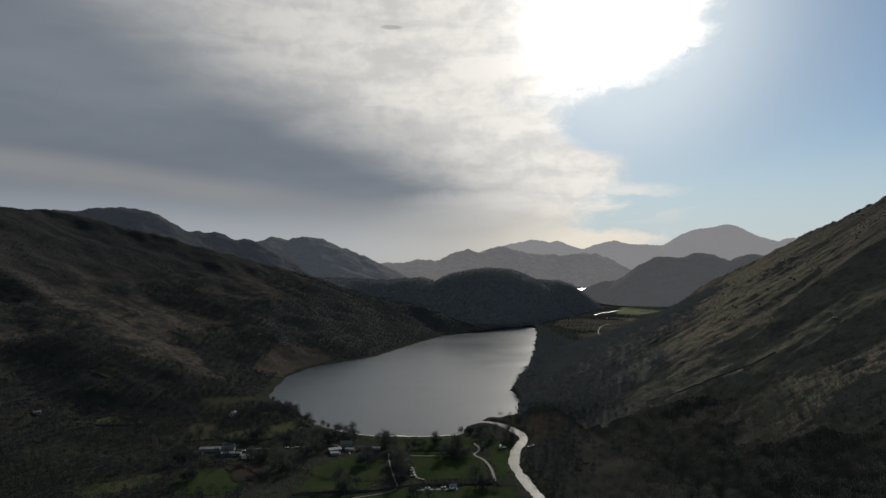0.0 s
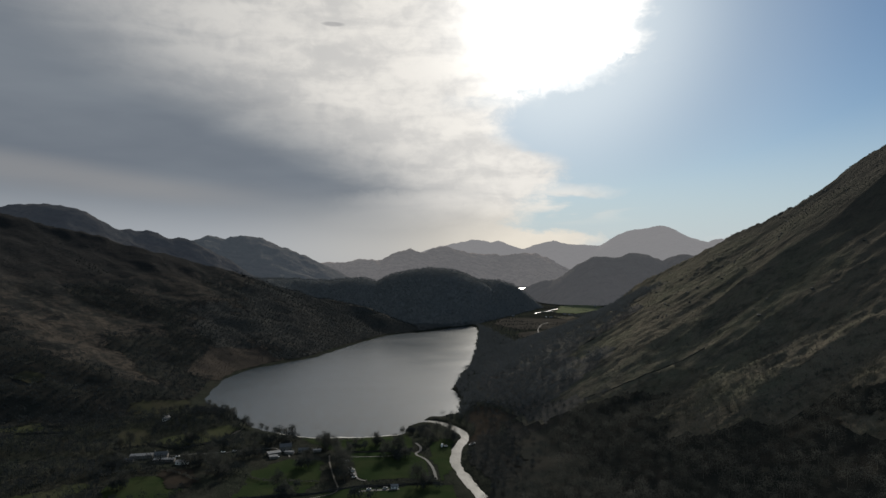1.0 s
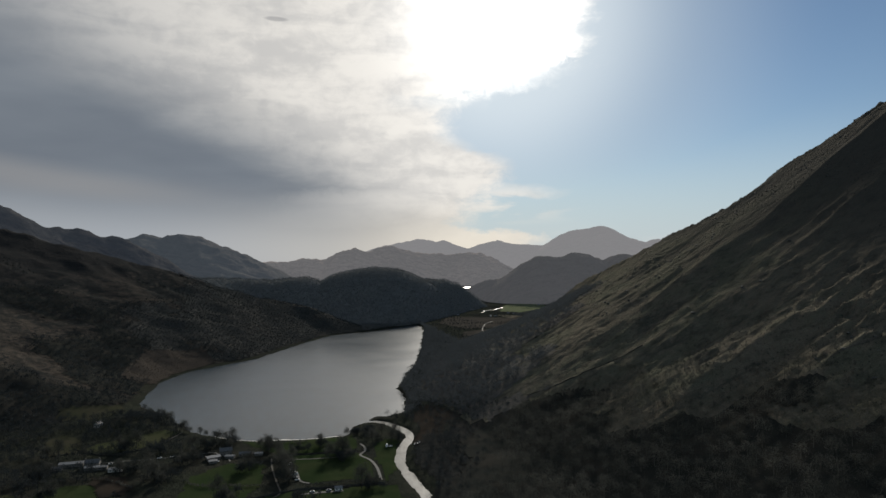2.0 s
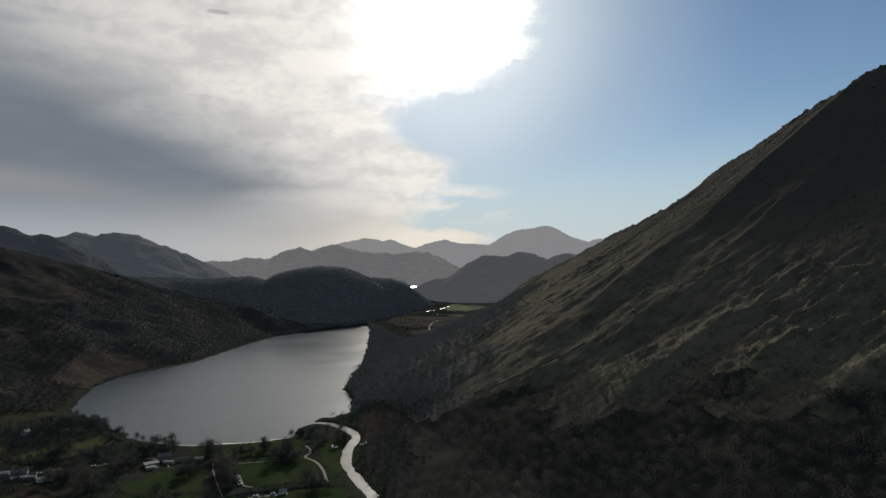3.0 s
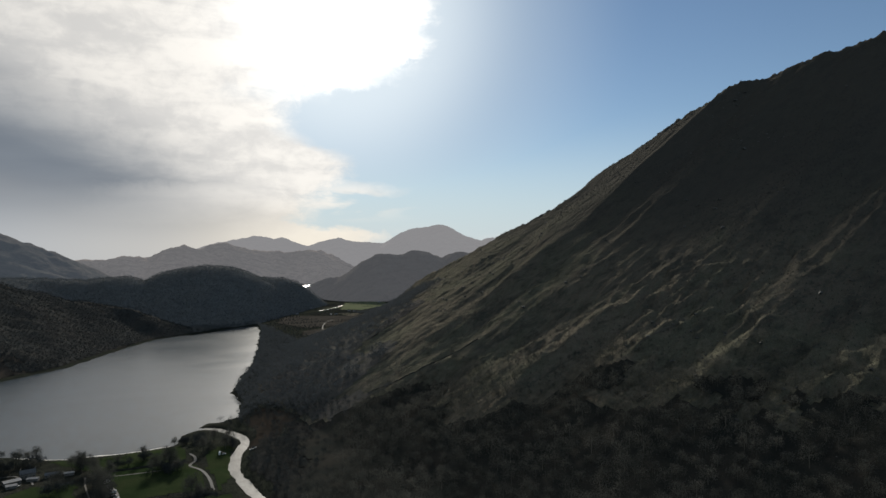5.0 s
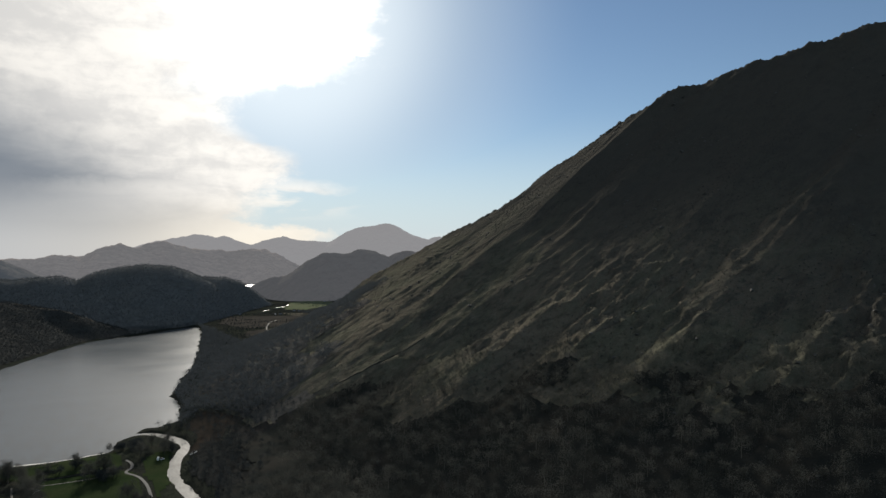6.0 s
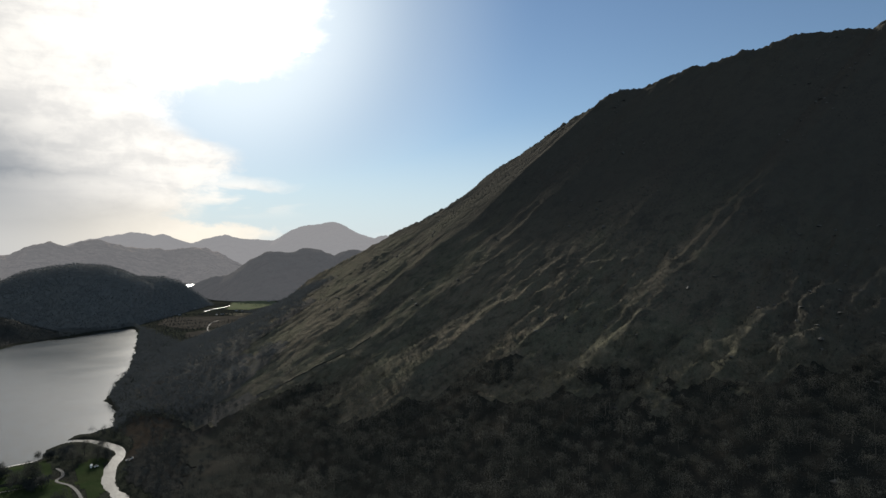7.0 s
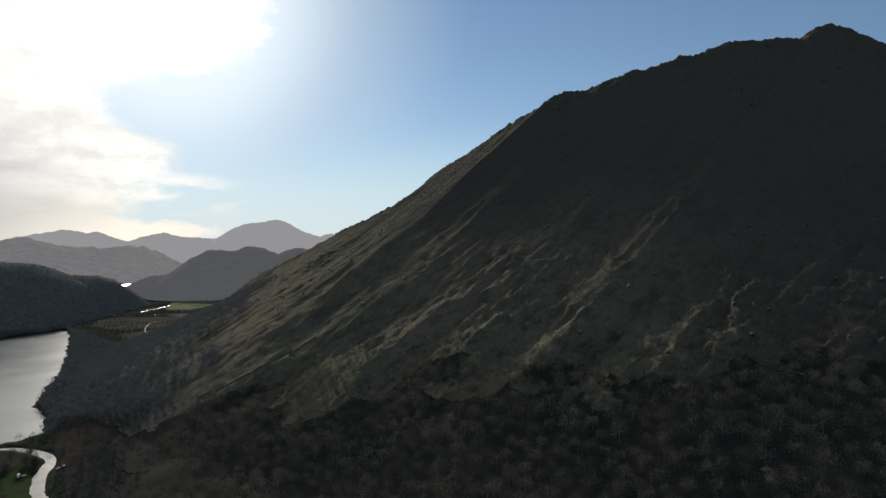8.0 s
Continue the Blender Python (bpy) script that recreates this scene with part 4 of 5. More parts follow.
FIELD_TREES = [(-30, 672), (-9, 682), (9, 662), (14, 655), (20, 634), (2, 640), (46, 690), (67, 690), (-85, 549), (-92, 556), (-78, 540), (-75, 626), (-80, 618), (-154, 609), (-146, 600),
               (-162, 616), (-150, 620), (-132, 663), (-140, 655), (-63, 683), (-70, 690), (34, 555), (40, 560), (28, 557), (-34, 596), (-38, 585), (-36, 575), (-40, 608), (-41, 620), (-46, 630), (-36, 640), (-228, 579),
               (-212, 717), (-206, 712), (-218, 722), (-200, 720), (-240, 690), (-140, 700), (-128, 705), (-118, 712), (-104, 708), (-60, 668), (-52, 670), (-50, 660), (52, 694),
               (58, 715), (72, 712), (-268, 700), (-275, 690), (-180, 640), (-190, 632), (-172, 648), (-255, 640), (-262, 630), (-300, 610)]
SHORE_TREES = [(-198, 838), (-192, 830), (-188, 822), (-170, 788), (-166, 783), (-162, 778), (-158, 774), (-143, 758), (-136, 752), (-112, 734), (-104, 730), (-120, 738), (-206, 852), (-214, 866), (-220, 860), (-228, 880), (-240, 900), (20, 728)]
plant([make_tree(200 + i, h, FIELD_LABEL, "bare trees round the meadows") for i, h in enumerate((13, 17, 14, 19))], FIELD_TREES)
plant([make_tree(300 + i, h, SHORE_LABEL, "bare trees along the shore") for i, h in enumerate((10, 12, 9))], SHORE_TREES)


def wood_mass(name, spots, height, blades, length, width, mat, label, broad=0.46):
    """Many small trees as one mass: a stem and a tuft of upswept blades each."""
    spots = np.array(spots)
    zs = land(spots[:, 0], spots[:, 1])
    tri = []
    for (x, y), z in zip(spots, zs):
        h = height * rng.uniform(0.65, 1.25)
        tri.append(twig_blades(rng, (x, y, z + h * 0.52), (h * broad, h * broad, h * 0.46), blades, length, width))
        a = rng.uniform(0, math.pi)
        c, s_ = math.cos(a) * 0.3, math.sin(a) * 0.3
        tri.append(np.array([[(x - c, y - s_, z - 0.6), (x + c, y + s_, z - 0.6), (x, y, z + h * 0.8)], [(x + s_, y - c, z - 0.6), (x - s_, y + c, z - 0.6), (x, y, z + h * 0.8)]]))
    tri = np.vstack(tri)
    me = bpy.data.meshes.new(name)
    n = len(tri)
    me.vertices.add(n * 3)
    me.vertices.foreach_set("co", tri.ravel())
    me.loops.add(n * 3)
    me.loops.foreach_set("vertex_index", np.arange(n * 3, dtype=np.int32))
    me.polygons.add(n)
    me.polygons.foreach_set("loop_start", np.arange(0, n * 3, 3, dtype=np.int32))
    me.update(calc_edges=True)
    me.materials.append(mat)
    return tagged(new(name, me), label, "woodland", kind="stuff")


def wood_floor(name, box, test, step, label, mat=None, lift=0.45):
    """Leaf litter under a wood."""
    xs, ys = np.arange(box[0], box[1], step), np.arange(box[2], box[3], step)
    X, Y = np.meshgrid(xs, ys)
    keep = test(X.ravel(), Y.ravel())
    Z = land(X.ravel(), Y.ravel()) + lift
    idx = np.arange(len(xs) * len(ys)).reshape(len(ys), len(xs))
    q = np.stack([idx[:-1, :-1], idx[:-1, 1:], idx[1:, 1:], idx[1:, :-1]], -1).reshape(-1, 4)
    q = q[keep[q].sum(1) >= 3]
    used, inv = np.unique(q.ravel(), return_inverse=True)
    ob = mesh_object(name, np.stack([X.ravel(), Y.ravel(), Z], 1)[used], inv.reshape(-1, 4).tolist(), mat or M_LITTER, shade=True)
    return tagged(ob, label, "woodland floor", kind="structure")


def open_wood(x, y):
    """Scattered trees that thin out above the slope wood."""
    edge = np.interp(y, [a for a, _ in WOOD_TOP], [b for _, b in WOOD_TOP])
    return (x > edge - 30) & (value_noise(x / 2.9, y / 2.9) > 0.55 + 0.45 * smooth(x - edge, -20, 95)) & (fbm(x, y, 45, 3) > -0.25) & (y < 640) & (mountain(x, y) > 25)


wood_mass("open_woodland", scatter(30000, (260, 700, 60, 640), open_wood, 7.0), 8.5, 150, 0.7, 0.32, M_TWIG, "scattered bare trees thinning out above the slope wood")
wood_floor("wood_floor_1", (84, 620, 0, 800), lambda x, y: slope_wood(x + 42, y, 9.0), 4.0, "brown leaf litter under the slope wood", lift=1.3)
wood_mass("slope_woodland", rest_wood, 15.5, 640, 0.8, 0.3, M_TWIG, "bare grey-brown winter wood on the mountain's foot", 0.6)


def shore_wood(x, y):
    edge = np.interp(y, [a for a, _ in WOOD_TOP], [b for _, b in WOOD_TOP]) + 60 * fbm(x * 0.5, y, 70, 3)
    flat = (mountain(x, y) < 6) & (y > 1450) & (x > 300 - 0.05 * (y - 1500))
    s_ = shore_distance(x, y)
    thin = smooth(s_, 60, 130) * smooth(y, 1500, 1250)
    sparse = value_noise(x / 3.1, y / 3.1) > 0.72 * thin
    return sparse & (x < edge) & (s_ > 5) & (land(x, y) > 0.8) & (fbm(x, y, 80, 3) < 0.85) & ~flat & (knoll(x, y) < 3) & ~in_fields(x, y)


def bracken_bank(x, y):
    edge = np.interp(y, [a for a, _ in WOOD_TOP], [b for _, b in WOOD_TOP]) + 60 * fbm(x * 0.5, y, 70, 3) + 25
    return (x < edge) & (shore_distance(x, y) > 4) & (land(x, y) > 0.8) & (mountain(x, y) > 4) & (knoll(x, y) < 3)


def river_bank(x, y):
    """The brown bracken slope between the river and the slope wood."""
    west = np.interp(y, [480, 540, 653, 715, 745, 765, 810], [60, 146, 184, 210, 236, 225, 170]) + 14 * fbm(x, y, 36, 3)
    return (x < west) & (land(x, y) > 1.3) & (x > np.interp(y, RIVER[::-1, 1], RIVER[::-1, 0]) + 15 + 6 * fbm(x, y, 40, 2)) & (shore_distance(x, y) > 18)


def bank_trees(x, y):
    thick = value_noise(x / 2.7, y / 2.7) < 0.12 + 0.35 * smooth(x - np.interp(y, [480, 800], [70, 130]), 45, 10) + 0.3 * smooth(y, 720, 800)
    return river_bank(x, y) & thick & (~in_fields(x, y) | (value_noise(x / 3.3 + 50, y / 3.3) < 0.3))


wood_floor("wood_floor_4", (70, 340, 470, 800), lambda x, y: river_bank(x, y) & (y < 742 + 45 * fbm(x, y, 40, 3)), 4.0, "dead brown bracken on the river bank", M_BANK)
wood_mass("bank_woodland", scatter(10000, (70, 340, 470, 860), bank_trees, 7.0), 10.0, 150, 0.95, 0.36, M_WOOD, "scattered dark trees on the brown river bank")
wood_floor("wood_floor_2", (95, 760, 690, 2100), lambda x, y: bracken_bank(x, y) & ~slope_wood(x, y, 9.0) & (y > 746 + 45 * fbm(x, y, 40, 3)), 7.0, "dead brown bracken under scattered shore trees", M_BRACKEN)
wood_mass("shore_woodland", scatter(60000, (95, 720, 790, 2100), shore_wood, 6.8), 12.0, 80, 1.7, 0.85, M_HAZED_SHORE, "dark bare woodland along the lake's east shore", 0.6)


def far_side(x, y):
    return y > 1430 + 260 * fbm(x, y, 150, 4) + 160 * (value_noise(x / 4.1, y / 4.1) - 0.5)


def west_wood(x, y):
    patch = fbm(x, y, 170, 4) + 0.8 * smooth(left_hill(x, y), 70, 20) - 0.35 * smooth(left_hill(x, y), 60, 170) + 0.7 * smooth(y, 1150, 1450)
    return (x < np.interp(y, [1300, 1700], [-120, 0])) & (patch > 0.12) & ~in_fields(x, y) & (shore_distance(x, y) > 2) & (left_hill(x, y) > 2) & (left_hill(x, y) < 150)


wood_mass("hill_woodland", scatter(110000, (-900, 760, 1500, 2800), lambda x, y: ~in_fields(x, y) & (knoll(x, y) > np.maximum(2, left_hill(x, y))) & (shore_distance(x, y) > 2), 6.0), 8.0, 14, 1.8, 1.8, M_HAZED_HILLWOOD, "dense dark woodland on the rounded hill", 0.68)
def far_hillside(x, y):
    k, h = knoll(x, y), left_hill(x, y)
    cover = fbm(x * 0.6, y, 130, 4) - 1.6 * smooth(h, 80, 170) + 0.5 * smooth(h, 60, 10) + 0.9 * smooth(x, -500, -250) + 0.8 * (value_noise(x / 3.3, y / 3.3) - 0.5)
    return far_side(x, y) & (h > 2) & (h >= k) & (cover > -0.25) & (shore_distance(x, y) > 2) & ~in_fields(x, y)


wood_floor("wood_floor_5", (-1000, 300, 1250, 2200), far_hillside, 9.0, "grey leafless undergrowth below the far wood", M_UNDER)
wood_mass("hillside_woodland", scatter(90000, (-1000, 300, 1250, 2200), far_hillside, 5.6), 6.0, 16, 1.4, 1.3, M_FARWOOD, "dark bare woodland on the hillside above the lake", 0.66)
wood_floor("wood_floor_3", (-1150, 20, 380, 2000), lambda x, y: west_wood(x, y) & ~far_side(x, y), 8.0, "brown leaf litter under the copses")
wood_mass("moor_woodland", scatter(90000, (-1150, -20, 380, 1900), lambda x, y: west_wood(x, y) & ~far_side(x, y), 7.8), 10.0, 40, 1.8, 1.0, M_WOOD, "dark bare copses on the moorland's foot", 0.62)
wood_mass("valley_woodland", scatter(16000, (-460, -90, 420, 860), lambda x, y: (valley(x, y) > 1.6) & (left_hill(x, y) < 4) & (shore_distance(x, y) > 8)
          & (fbm(x, y, 70, 3) + 1.1 * smooth(-x, 130, 270) > 0.15) & ~in_fields(x, y) & (np.abs(y - 668 - 0.1 * (x + 200)) > 14), 7), 11.0, 100, 1.2, 0.5, M_WOOD, "bare thickets between the valley fields")


CLUMPS = [(8, 650, 16), (18, 636, 10), (-30, 672, 8), (-9, 682, 7), (-150, 610, 16), (-135, 660, 12), (-85, 548, 14), (-78, 622, 10), (-38, 590, 8), (-42, 622, 8), (34, 556, 9), (42, 724, 14), (30, 728, 7),
          (-210, 716, 14), (-128, 706, 14), (-105, 722, 10), (-228, 579, 10), (-185, 640, 14), (-262, 632, 16), (-62, 684, 9), (-232, 838, 20), (-205, 850, 12), (72, 700, 6), (-175, 700, 10), (-20, 535, 10), (-110, 520, 14)]
spots = np.vstack([rng.normal(size=(int(r * 1.3), 2)) * r * 0.5 + (cx, cy) for cx, cy, r in CLUMPS])
spots = spots[(valley(spots[:, 0], spots[:, 1]) > 1.0)]
wood_mass("thickets", spots, 8.5, 120, 1.0, 0.5, M_WOOD, "bare dark thickets between the meadows", 0.56)


def far_flat(x, y):
    return (mountain(x, y) < 5) & (knoll(x, y) < 2) & (left_hill(x, y) < 2) & (shore_distance(x, y) > 8) & (fbm(x * 0.4, y, 50, 4) > np.where(inside(x, y, FIELDS[11]), 0.7, np.where(in_fields(x, y), 0.12, -0.2))) & (x > 0.22 * (y - 700) - 20)


wood_mass("far_thickets", scatter(30000, (260, 1000, 1450, 2700), far_flat, 8), 4.5, 24, 1.5, 0.8, M_WOOD, "dark thickets and hedges in the far valley")


# hedges along the field edges
def hedge(line, label):
    pts = spline(line, 2.2)[:, :2] + rng.normal(size=(len(spline(line, 2.2)), 2)) * 0.5
    tagged(wood_mass("hedge", pts, 2.8, 34, 0.9, 0.4, M_TWIG, label), category="hedge", group="field hedges")


hedge([(-128, 600), (-110, 585), (-84, 580), (-60, 576)], "bare brown hedge between two meadows")
hedge([(-20, 569), (10, 570), (46, 571)], "bare brown hedge beside a meadow")
hedge([(-210, 690), (-170, 694), (-146, 702), (-128, 722)], "bare brown hedge along a lane")
hedge([(-262, 610), (-240, 622), (-200, 618), (-168, 590)], "bare brown hedge round a paddock")
hedge([(-52, 706), (-34, 703), (-24, 704)], "low dark scrub along the beach")


reed_spots = scatter(3000, (-335, -205, 1080, 1335), lambda x, y: inside(x, y, FIELDS[10]), 3.0)
wood_mass("reeds", reed_spots, 1.6, 12, 1.0, 0.5, twig_material("dead_reeds", (0.046, 0.039, 0.033), (0.074, 0.063, 0.053)), "russet dead reeds beside the lake")


# ================= rocks and scrub =================
def lump_mass(name, spots, size, flat, mat, label, category, lift=0.0):
    """Many faceted lumps as one mass."""
    base = bmesh.new()
    bmesh.ops.create_icosphere(base, subdivisions=1, radius=1.0)
    bv = np.array([v.co[:] for v in base.verts])
    bf = np.array([[v.index for v in f.verts] for f in base.faces])
    base.free()
    spots = np.array(spots)
    zs = land(spots[:, 0], spots[:, 1])
    V, F = [], []
    for i, ((x, y), z) in enumerate(zip(spots, zs)):
        r = size * (0.35 + 1.3 * rng.rand() ** 2.5)
        q = bv * (1 + 0.28 * rng.normal(size=(len(bv), 1))) * np.array([rng.uniform(0.7, 1.5), rng.uniform(0.7, 1.5), flat]) * r
        a = rng.uniform(0, 6.28)
        q = np.column_stack([q[:, 0] * math.cos(a) - q[:, 1] * math.sin(a), q[:, 0] * math.sin(a) + q[:, 1] * math.cos(a), q[:, 2]])
        V.append(q + (x, y, z + lift * r))
        F.append(bf + i * len(bv))
    ob = mesh_object(name, np.vstack(V), np.vstack(F).tolist(), mat)
    return tagged(ob, label, category, kind="stuff")


crags = scatter(5000, (300, 1150, 80, 1700), lambda x, y: (mountain(x, y) > 60) & (fbm(x, y, 110, 3) > 0.1) & (x < np.interp(y, MY, M_TOPX) + 5), 4)
lump_mass("scattered_rocks", crags, 1.5, 0.7, M_BOULDER, "grey boulders and outcrops on the mountainside", "rocks")
scrub = scatter(40000, (200, 1000, 80, 1900), lambda x, y: (mountain(x, y) > 20) & (fbm(x + 900, y, 130, 3) + 0.3 * fbm(x, y, 24, 3) + 0.9 * smooth(mountain(x, y), 250, 110) * smooth(-y, -900, -500) > 0.3), 4)
wood_mass("mountain_scrub", scrub, 1.3, 14, 0.7, 0.35, M_WOOD, "low brown scrub and gorse on the mountainside")
heath = scatter(9000, (-1500, -250, 600, 1850), lambda x, y: (left_hill(x, y) > 25) & (fbm(x + 400, y, 150, 3) > 0.15), 8)
wood_mass("heather_scrub", heath, 1.7, 12, 1.4, 0.9, M_WOOD, "dark heather and scrub clumps on the moor")


# ================= buildings =================
def box(bm, x0, x1, y0, y1, z0, z1):
    v = [bm.verts.new(p) for p in ((x0, y0, z0), (x1, y0, z0), (x1, y1, z0), (x0, y1, z0), (x0, y0, z1), (x1, y0, z1), (x1, y1, z1), (x0, y1, z1))]
    for f in ((3, 2, 1, 0), (4, 5, 6, 7), (0, 1, 5, 4), (1, 2, 6, 5), (2, 3, 7, 6), (3, 0, 4, 7)):
        bm.faces.new([v[i] for i in f])


def part(name, bm, mat, parent, label=""):
    me = bpy.data.meshes.new(name)
    bm.normal_update()
    bm.to_mesh(me)
    bm.free()
    me.materials.append(mat)
    ob = new(name, me)
    ob.parent = parent
    return tagged(ob, label)


def boxed(name, spans, mat, parent, label="", bevel=0.0):
    bm = bmesh.new()
    box(bm, *spans)
    if bevel:
        bmesh.ops.bevel(bm, geom=bm.edges[:], offset=bevel, segments=2, affect="EDGES")
    return part(name, bm, mat, parent, label)


def house(name, x, y, turn, length, width, eaves, rise_, wall_mat, roof_mat, label, chimneys=1, windows=3, category="house"):
    root = new(name)
    root.matrix_basis = pose(x, y, float(land(x, y)[0]) - 0.1, 0, 0, turn)
    l, w, e, t = length / 2, width / 2, eaves, eaves + rise_
    bm = bmesh.new()
    ends = [[bm.verts.new((sx * l, py, pz)) for py, pz in ((-w, -0.8), (w, -0.8), (w, e), (0, t), (-w, e))] for sx in (-1, 1)]
    bm.faces.new(ends[0][::-1])
    bm.faces.new(ends[1])
    for i in (0, 1, 4):
        j = (i + 1) % 5
        bm.faces.new((ends[0][i], ends[0][j], ends[1][j], ends[1][i]))
    part("wall", bm, wall_mat, root)
    bm = bmesh.new()
    o, th = 0.35, 0.22
    drop = o * rise_ / w
    prof = [(-w - o, e - drop), (0, t), (w + o, e - drop), (w + o, e - drop + th), (0, t + th), (-w - o, e - drop + th)]
    a = [bm.verts.new((-l - o, py, pz)) for py, pz in prof]
    b = [bm.verts.new((l + o, py, pz)) for py, pz in prof]
    for q in ((0, 1, 4, 5), (1, 2, 3, 4)):
        bm.faces.new([a[i] for i in q][::-1])
        bm.faces.new([b[i] for i in q])
    for i in range(6):
        j = (i + 1) % 6
        bm.faces.new((a[i], a[j], b[j], b[i]))
    bmesh.ops.recalc_face_normals(bm, faces=bm.faces[:])
    roof = part("roof", bm, roof_mat, root)
    for c in range(chimneys):
        cx = (l - 0.5) * (1 if c else -1)
        boxed("chimney", (cx - 0.4, cx + 0.4, -0.45, 0.45, t - 0.7, t + 1.3), M_RUBBLE, roof)
    storeys = 2 if eaves > 4 else 1
    for side in (-1, 1):
        for i in range(windows):
            wx = -l + (i + 0.5) * length / windows
            for s_ in range(storeys):
                z0 = 0.9 + 2.5 * s_
                yy = sorted((side * (w - 0.05), side * (w + 0.04)))
                if s_ == 0 and i == windows // 2 and side < 0:
                    boxed("door", (wx - 0.5, wx + 0.5, *yy, 0, 2.05), M_TIMBER, root)
                    continue
                win = boxed("window", (wx - 0.55, wx + 0.55, *yy, z0, z0 + 1.2), M_TIMBER, root)
                yp = sorted((side * (w - 0.02), side * (w + 0.06)))
                for h_ in (-0.27, 0.27):
                    boxed("pane", (wx + h_ - 0.22, wx + h_ + 0.22, *yp, z0 + 0.1, z0 + 1.1), M_GLASS, win)
    return tagged(root, label, category)


house("barn", -114, 668, 24, 13, 8, 2.8, 0.9, M_RUBBLE, M_TIN, "stone barn with a low pale sheet-metal roof", 0, 3, "barn")
house("barn", -112, 656, 10, 8, 6, 2.4, 0.7, M_RUBBLE, M_TIN, "small stone barn with a low pale roof", 0, 2, "barn")
house("farmhouse", -104, 682, 12, 12, 7, 4.2, 2.6, M_RUBBLE, M_SLATE, "stone farmhouse with a dark slate roof", 2, 4)
house("outbuilding", -98, 669, -10, 9, 5, 2.2, 0.7, M_RUBBLE, M_TIN, "small stone outbuilding with a low pale roof", 0, 2, "outbuilding")
house("outbuilding", -84, 673, 4, 11, 5, 2.4, 1.5, M_RUBBLE, M_SLATE, "long low slate-roofed outbuilding", 0, 4, "outbuilding")
house("outbuilding", -70, 668, 4, 8, 4.5, 2.2, 0.7, M_RUBBLE, M_TIN, "low shed with a pale sheet roof beside trees", 0, 2, "outbuilding")
house("barn", -244, 668, 6, 21, 8, 3.0, 1.0, M_RUBBLE, M_TIN, "long stone barn with a pale sheet-metal roof", 0, 4, "barn")
house("barn", -218, 655, 3, 20, 6, 2.6, 0.8, M_RUBBLE, M_TIN, "long low stone barn with a pale roof", 0, 5, "barn")
house("farmhouse", -224, 664, 2, 13, 6.5, 4.2, 2.6, M_RUBBLE, M_SLATE, "slate-roofed stone farmhouse in the yard", 2, 4)
house("barn", -198, 647, 4, 12, 7, 2.6, 0.9, M_RENDER, M_TIN, "whitewashed barn with a broad pale roof", 0, 3, "barn")
house("outbuilding", -252, 655, 10, 9, 4.5, 2.2, 1.3, M_RUBBLE, M_SLATE, "low slate-roofed shed beside the barn", 0, 3, "shed")
house("cottage", -268, 812, 70, 8, 5.5, 3.2, 2.2, M_RENDER, M_SLATE, "white-rendered cottage with a slate roof", 2, 3)
house("cottage", -472, 740, 30, 8, 5.5, 3.0, 1.0, M_RUBBLE, M_TIN, "small grey stone cottage with a pale roof among bare trees", 2, 3)
for x_, y_, r_ in ((448, 2196, 10), (540, 2394, 30), (553, 2147, 60), (657, 2214, 0), (886, 2615, 20), (763, 2784, 5), (640, 2225, 20), (570, 2140, 0)):
    house("cottage", x_, y_, r_, 10, 6, 2.8, 2.2, M_RUBBLE, M_TIN, "stone cottage with a pale roof in the far valley", 2, 3)
house("outbuilding", 8, 556, 5, 6, 4, 2.4, 1.2, M_RENDER, M_TIN, "small pale wash-house by the track", 0, 2, "outbuilding")


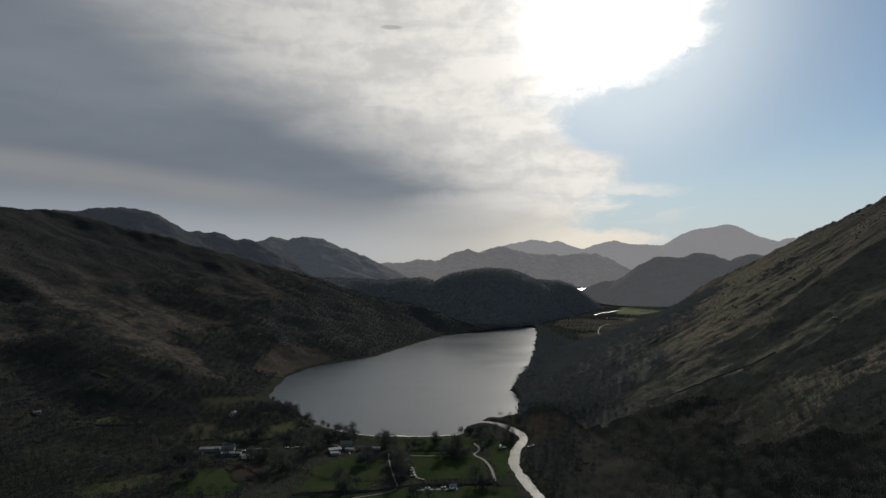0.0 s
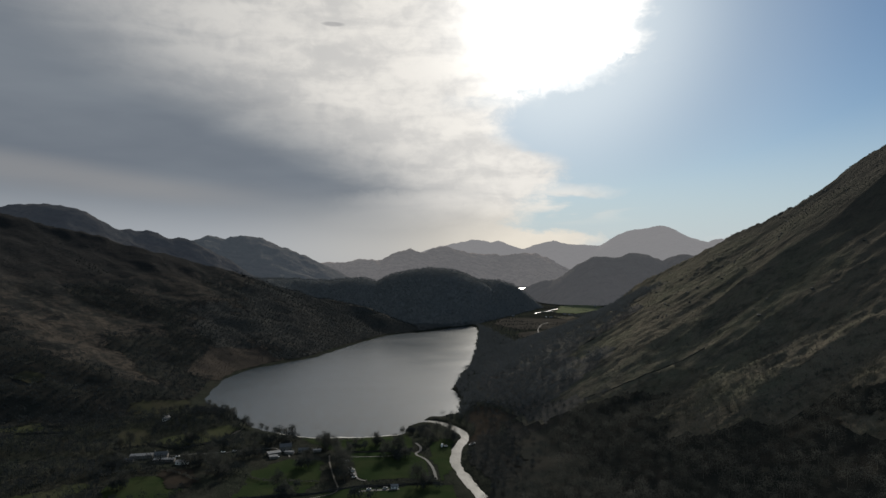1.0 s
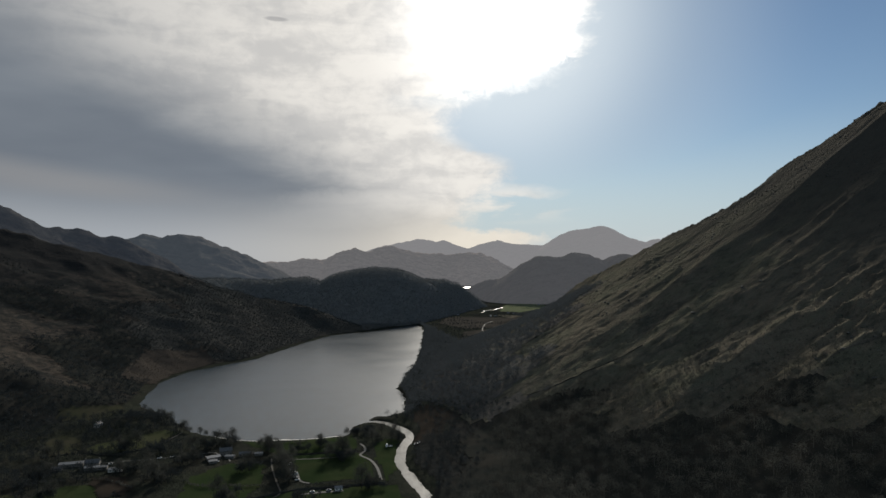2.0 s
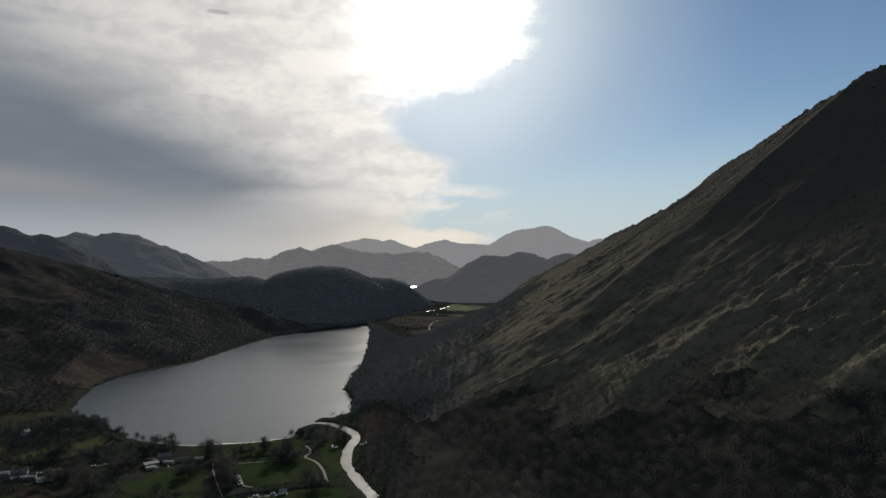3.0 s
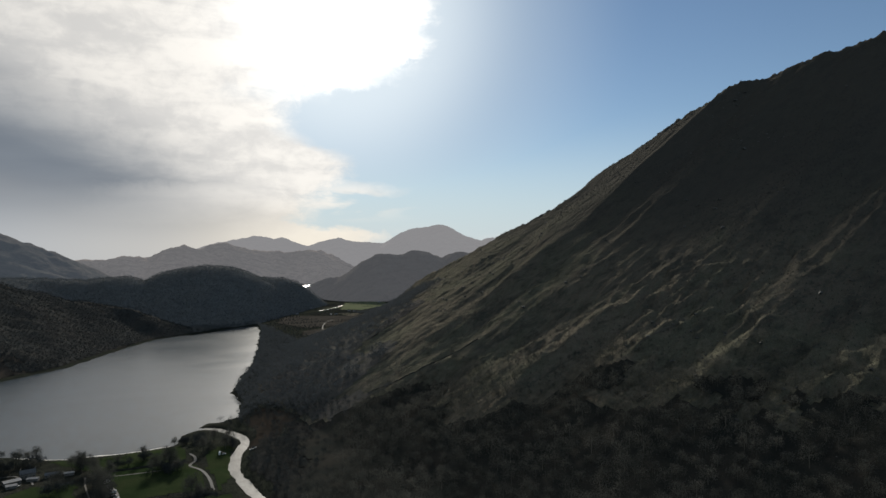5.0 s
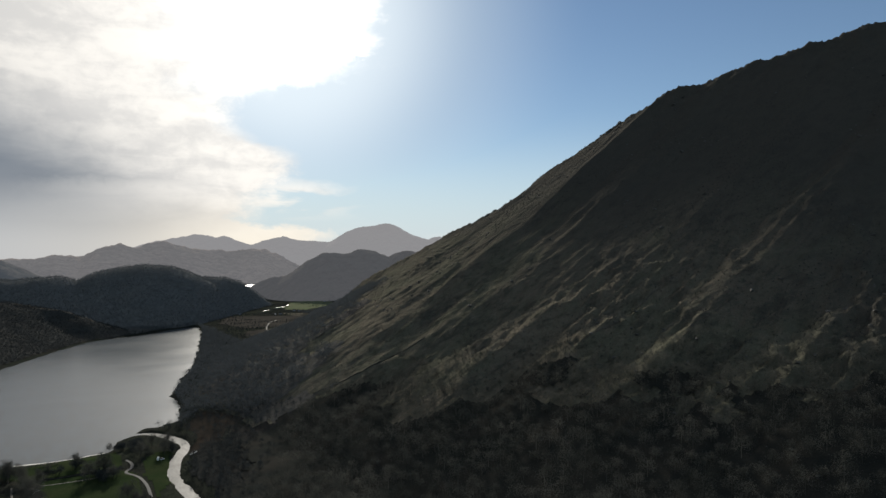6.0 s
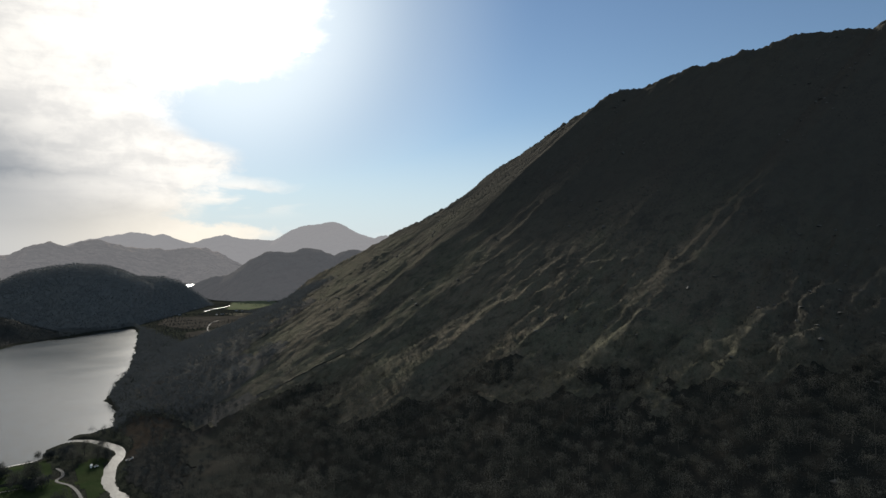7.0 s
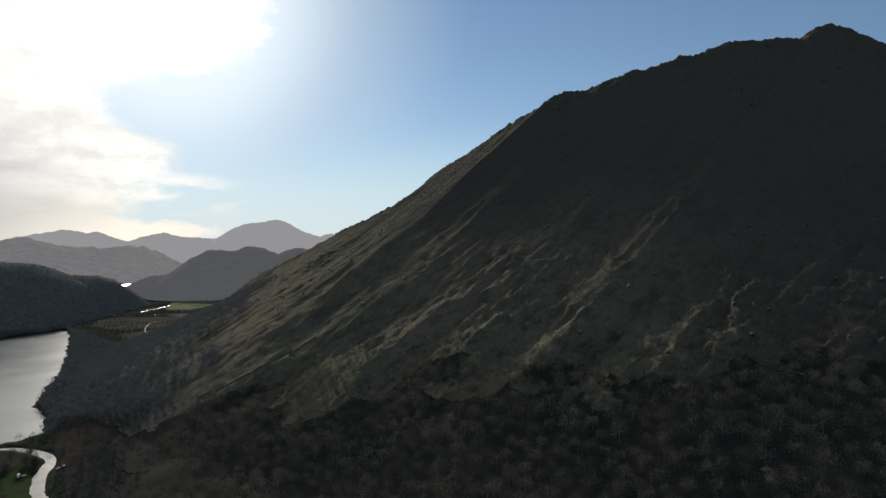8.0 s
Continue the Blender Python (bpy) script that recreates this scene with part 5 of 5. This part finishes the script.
# ================= vehicles =================
def vehicle(name, x, y, turn, length, height, paint, label, category):
    root = new(name)
    root.matrix_basis = pose(x, y, float(land(x, y)[0]) + 0.42, 0, 0, turn)
    l, w = length / 2, 0.9
    van = height > 1.8
    boxed("body", (-l, l, -w, w, 0.28, height if van else 0.85), paint, root, bevel=0.12)
    if not van:
        boxed("cabin", (-l * 0.62, l * 0.42, -w + 0.1, w - 0.1, 0.86, height), M_GLASS, root, bevel=0.15)
    else:
        boxed("windscreen", (l - 0.05, l + 0.03, -w + 0.15, w - 0.15, height * 0.55, height * 0.88), M_GLASS, root)
    for sx in (-0.6, 0.6):
        for sy in (-1, 1):
            bm = bmesh.new()
            bmesh.ops.create_cone(bm, cap_ends=True, segments=12, radius1=0.33, radius2=0.33, depth=0.22, matrix=pose(sx * l, sy * (w - 0.08), 0.33, 90))
            wheel = part("wheel", bm, M_TYRE, root)
            bm = bmesh.new()
            bmesh.ops.create_cone(bm, cap_ends=True, segments=10, radius1=0.2, radius2=0.18, depth=0.25, matrix=pose(sx * l, sy * (w - 0.07), 0.33, 90))
            part("rim", bm, M_TIN, wheel)
    return tagged(root, label, category, "parked vehicles")


for n_, x_, y_, r_, c_, v_ in (("campervan", 60, 672, 80, 0, 1), ("car", 63, 673, 85, 0, 0), ("car", 65, 675, 95, 0, 0), ("car", 91, 674, 20, 1, 0), ("car", 95, 678, 60, 0, 0), ("car", -167, 679, 10, 0, 0),
                               ("car", -156, 682, 12, 0, 0), ("car", -251, 654, 40, 0, 0), ("car", -209, 667, 5, 0, 0), ("campervan", -101, 684, 30, 0, 1), ("car", -80, 673, 0, 0, 0), ("car", -75, 674, 0, 2, 0),
                               ("car", -70, 675, 5, 1, 0), ("car", -39, 633, 12, 0, 0), ("campervan", -37, 626, 14, 0, 1), ("car", -36, 619, 10, 1, 0), ("car", -34, 613, 15, 0, 0), ("car", -32, 607, 12, 0, 0), ("campervan", -31, 600, 14, 0, 1), ("car", -30, 593, 10, 1, 0), ("car", -28, 586, 12, 0, 0), ("car", -14, 553, 10, 0, 0), ("car", 0, 555, 10, 1, 0), ("car", -108, 656, 40, 0, 0)):
    tint = ("white", "grey", "dark blue")[c_]
    vehicle(n_, x_, y_, r_, 5.4 if v_ else 4.2, 2.5 if v_ else 1.45, M_PAINTS[c_], f"{tint} {n_} parked on the grass beside the track", "van" if v_ else "car")
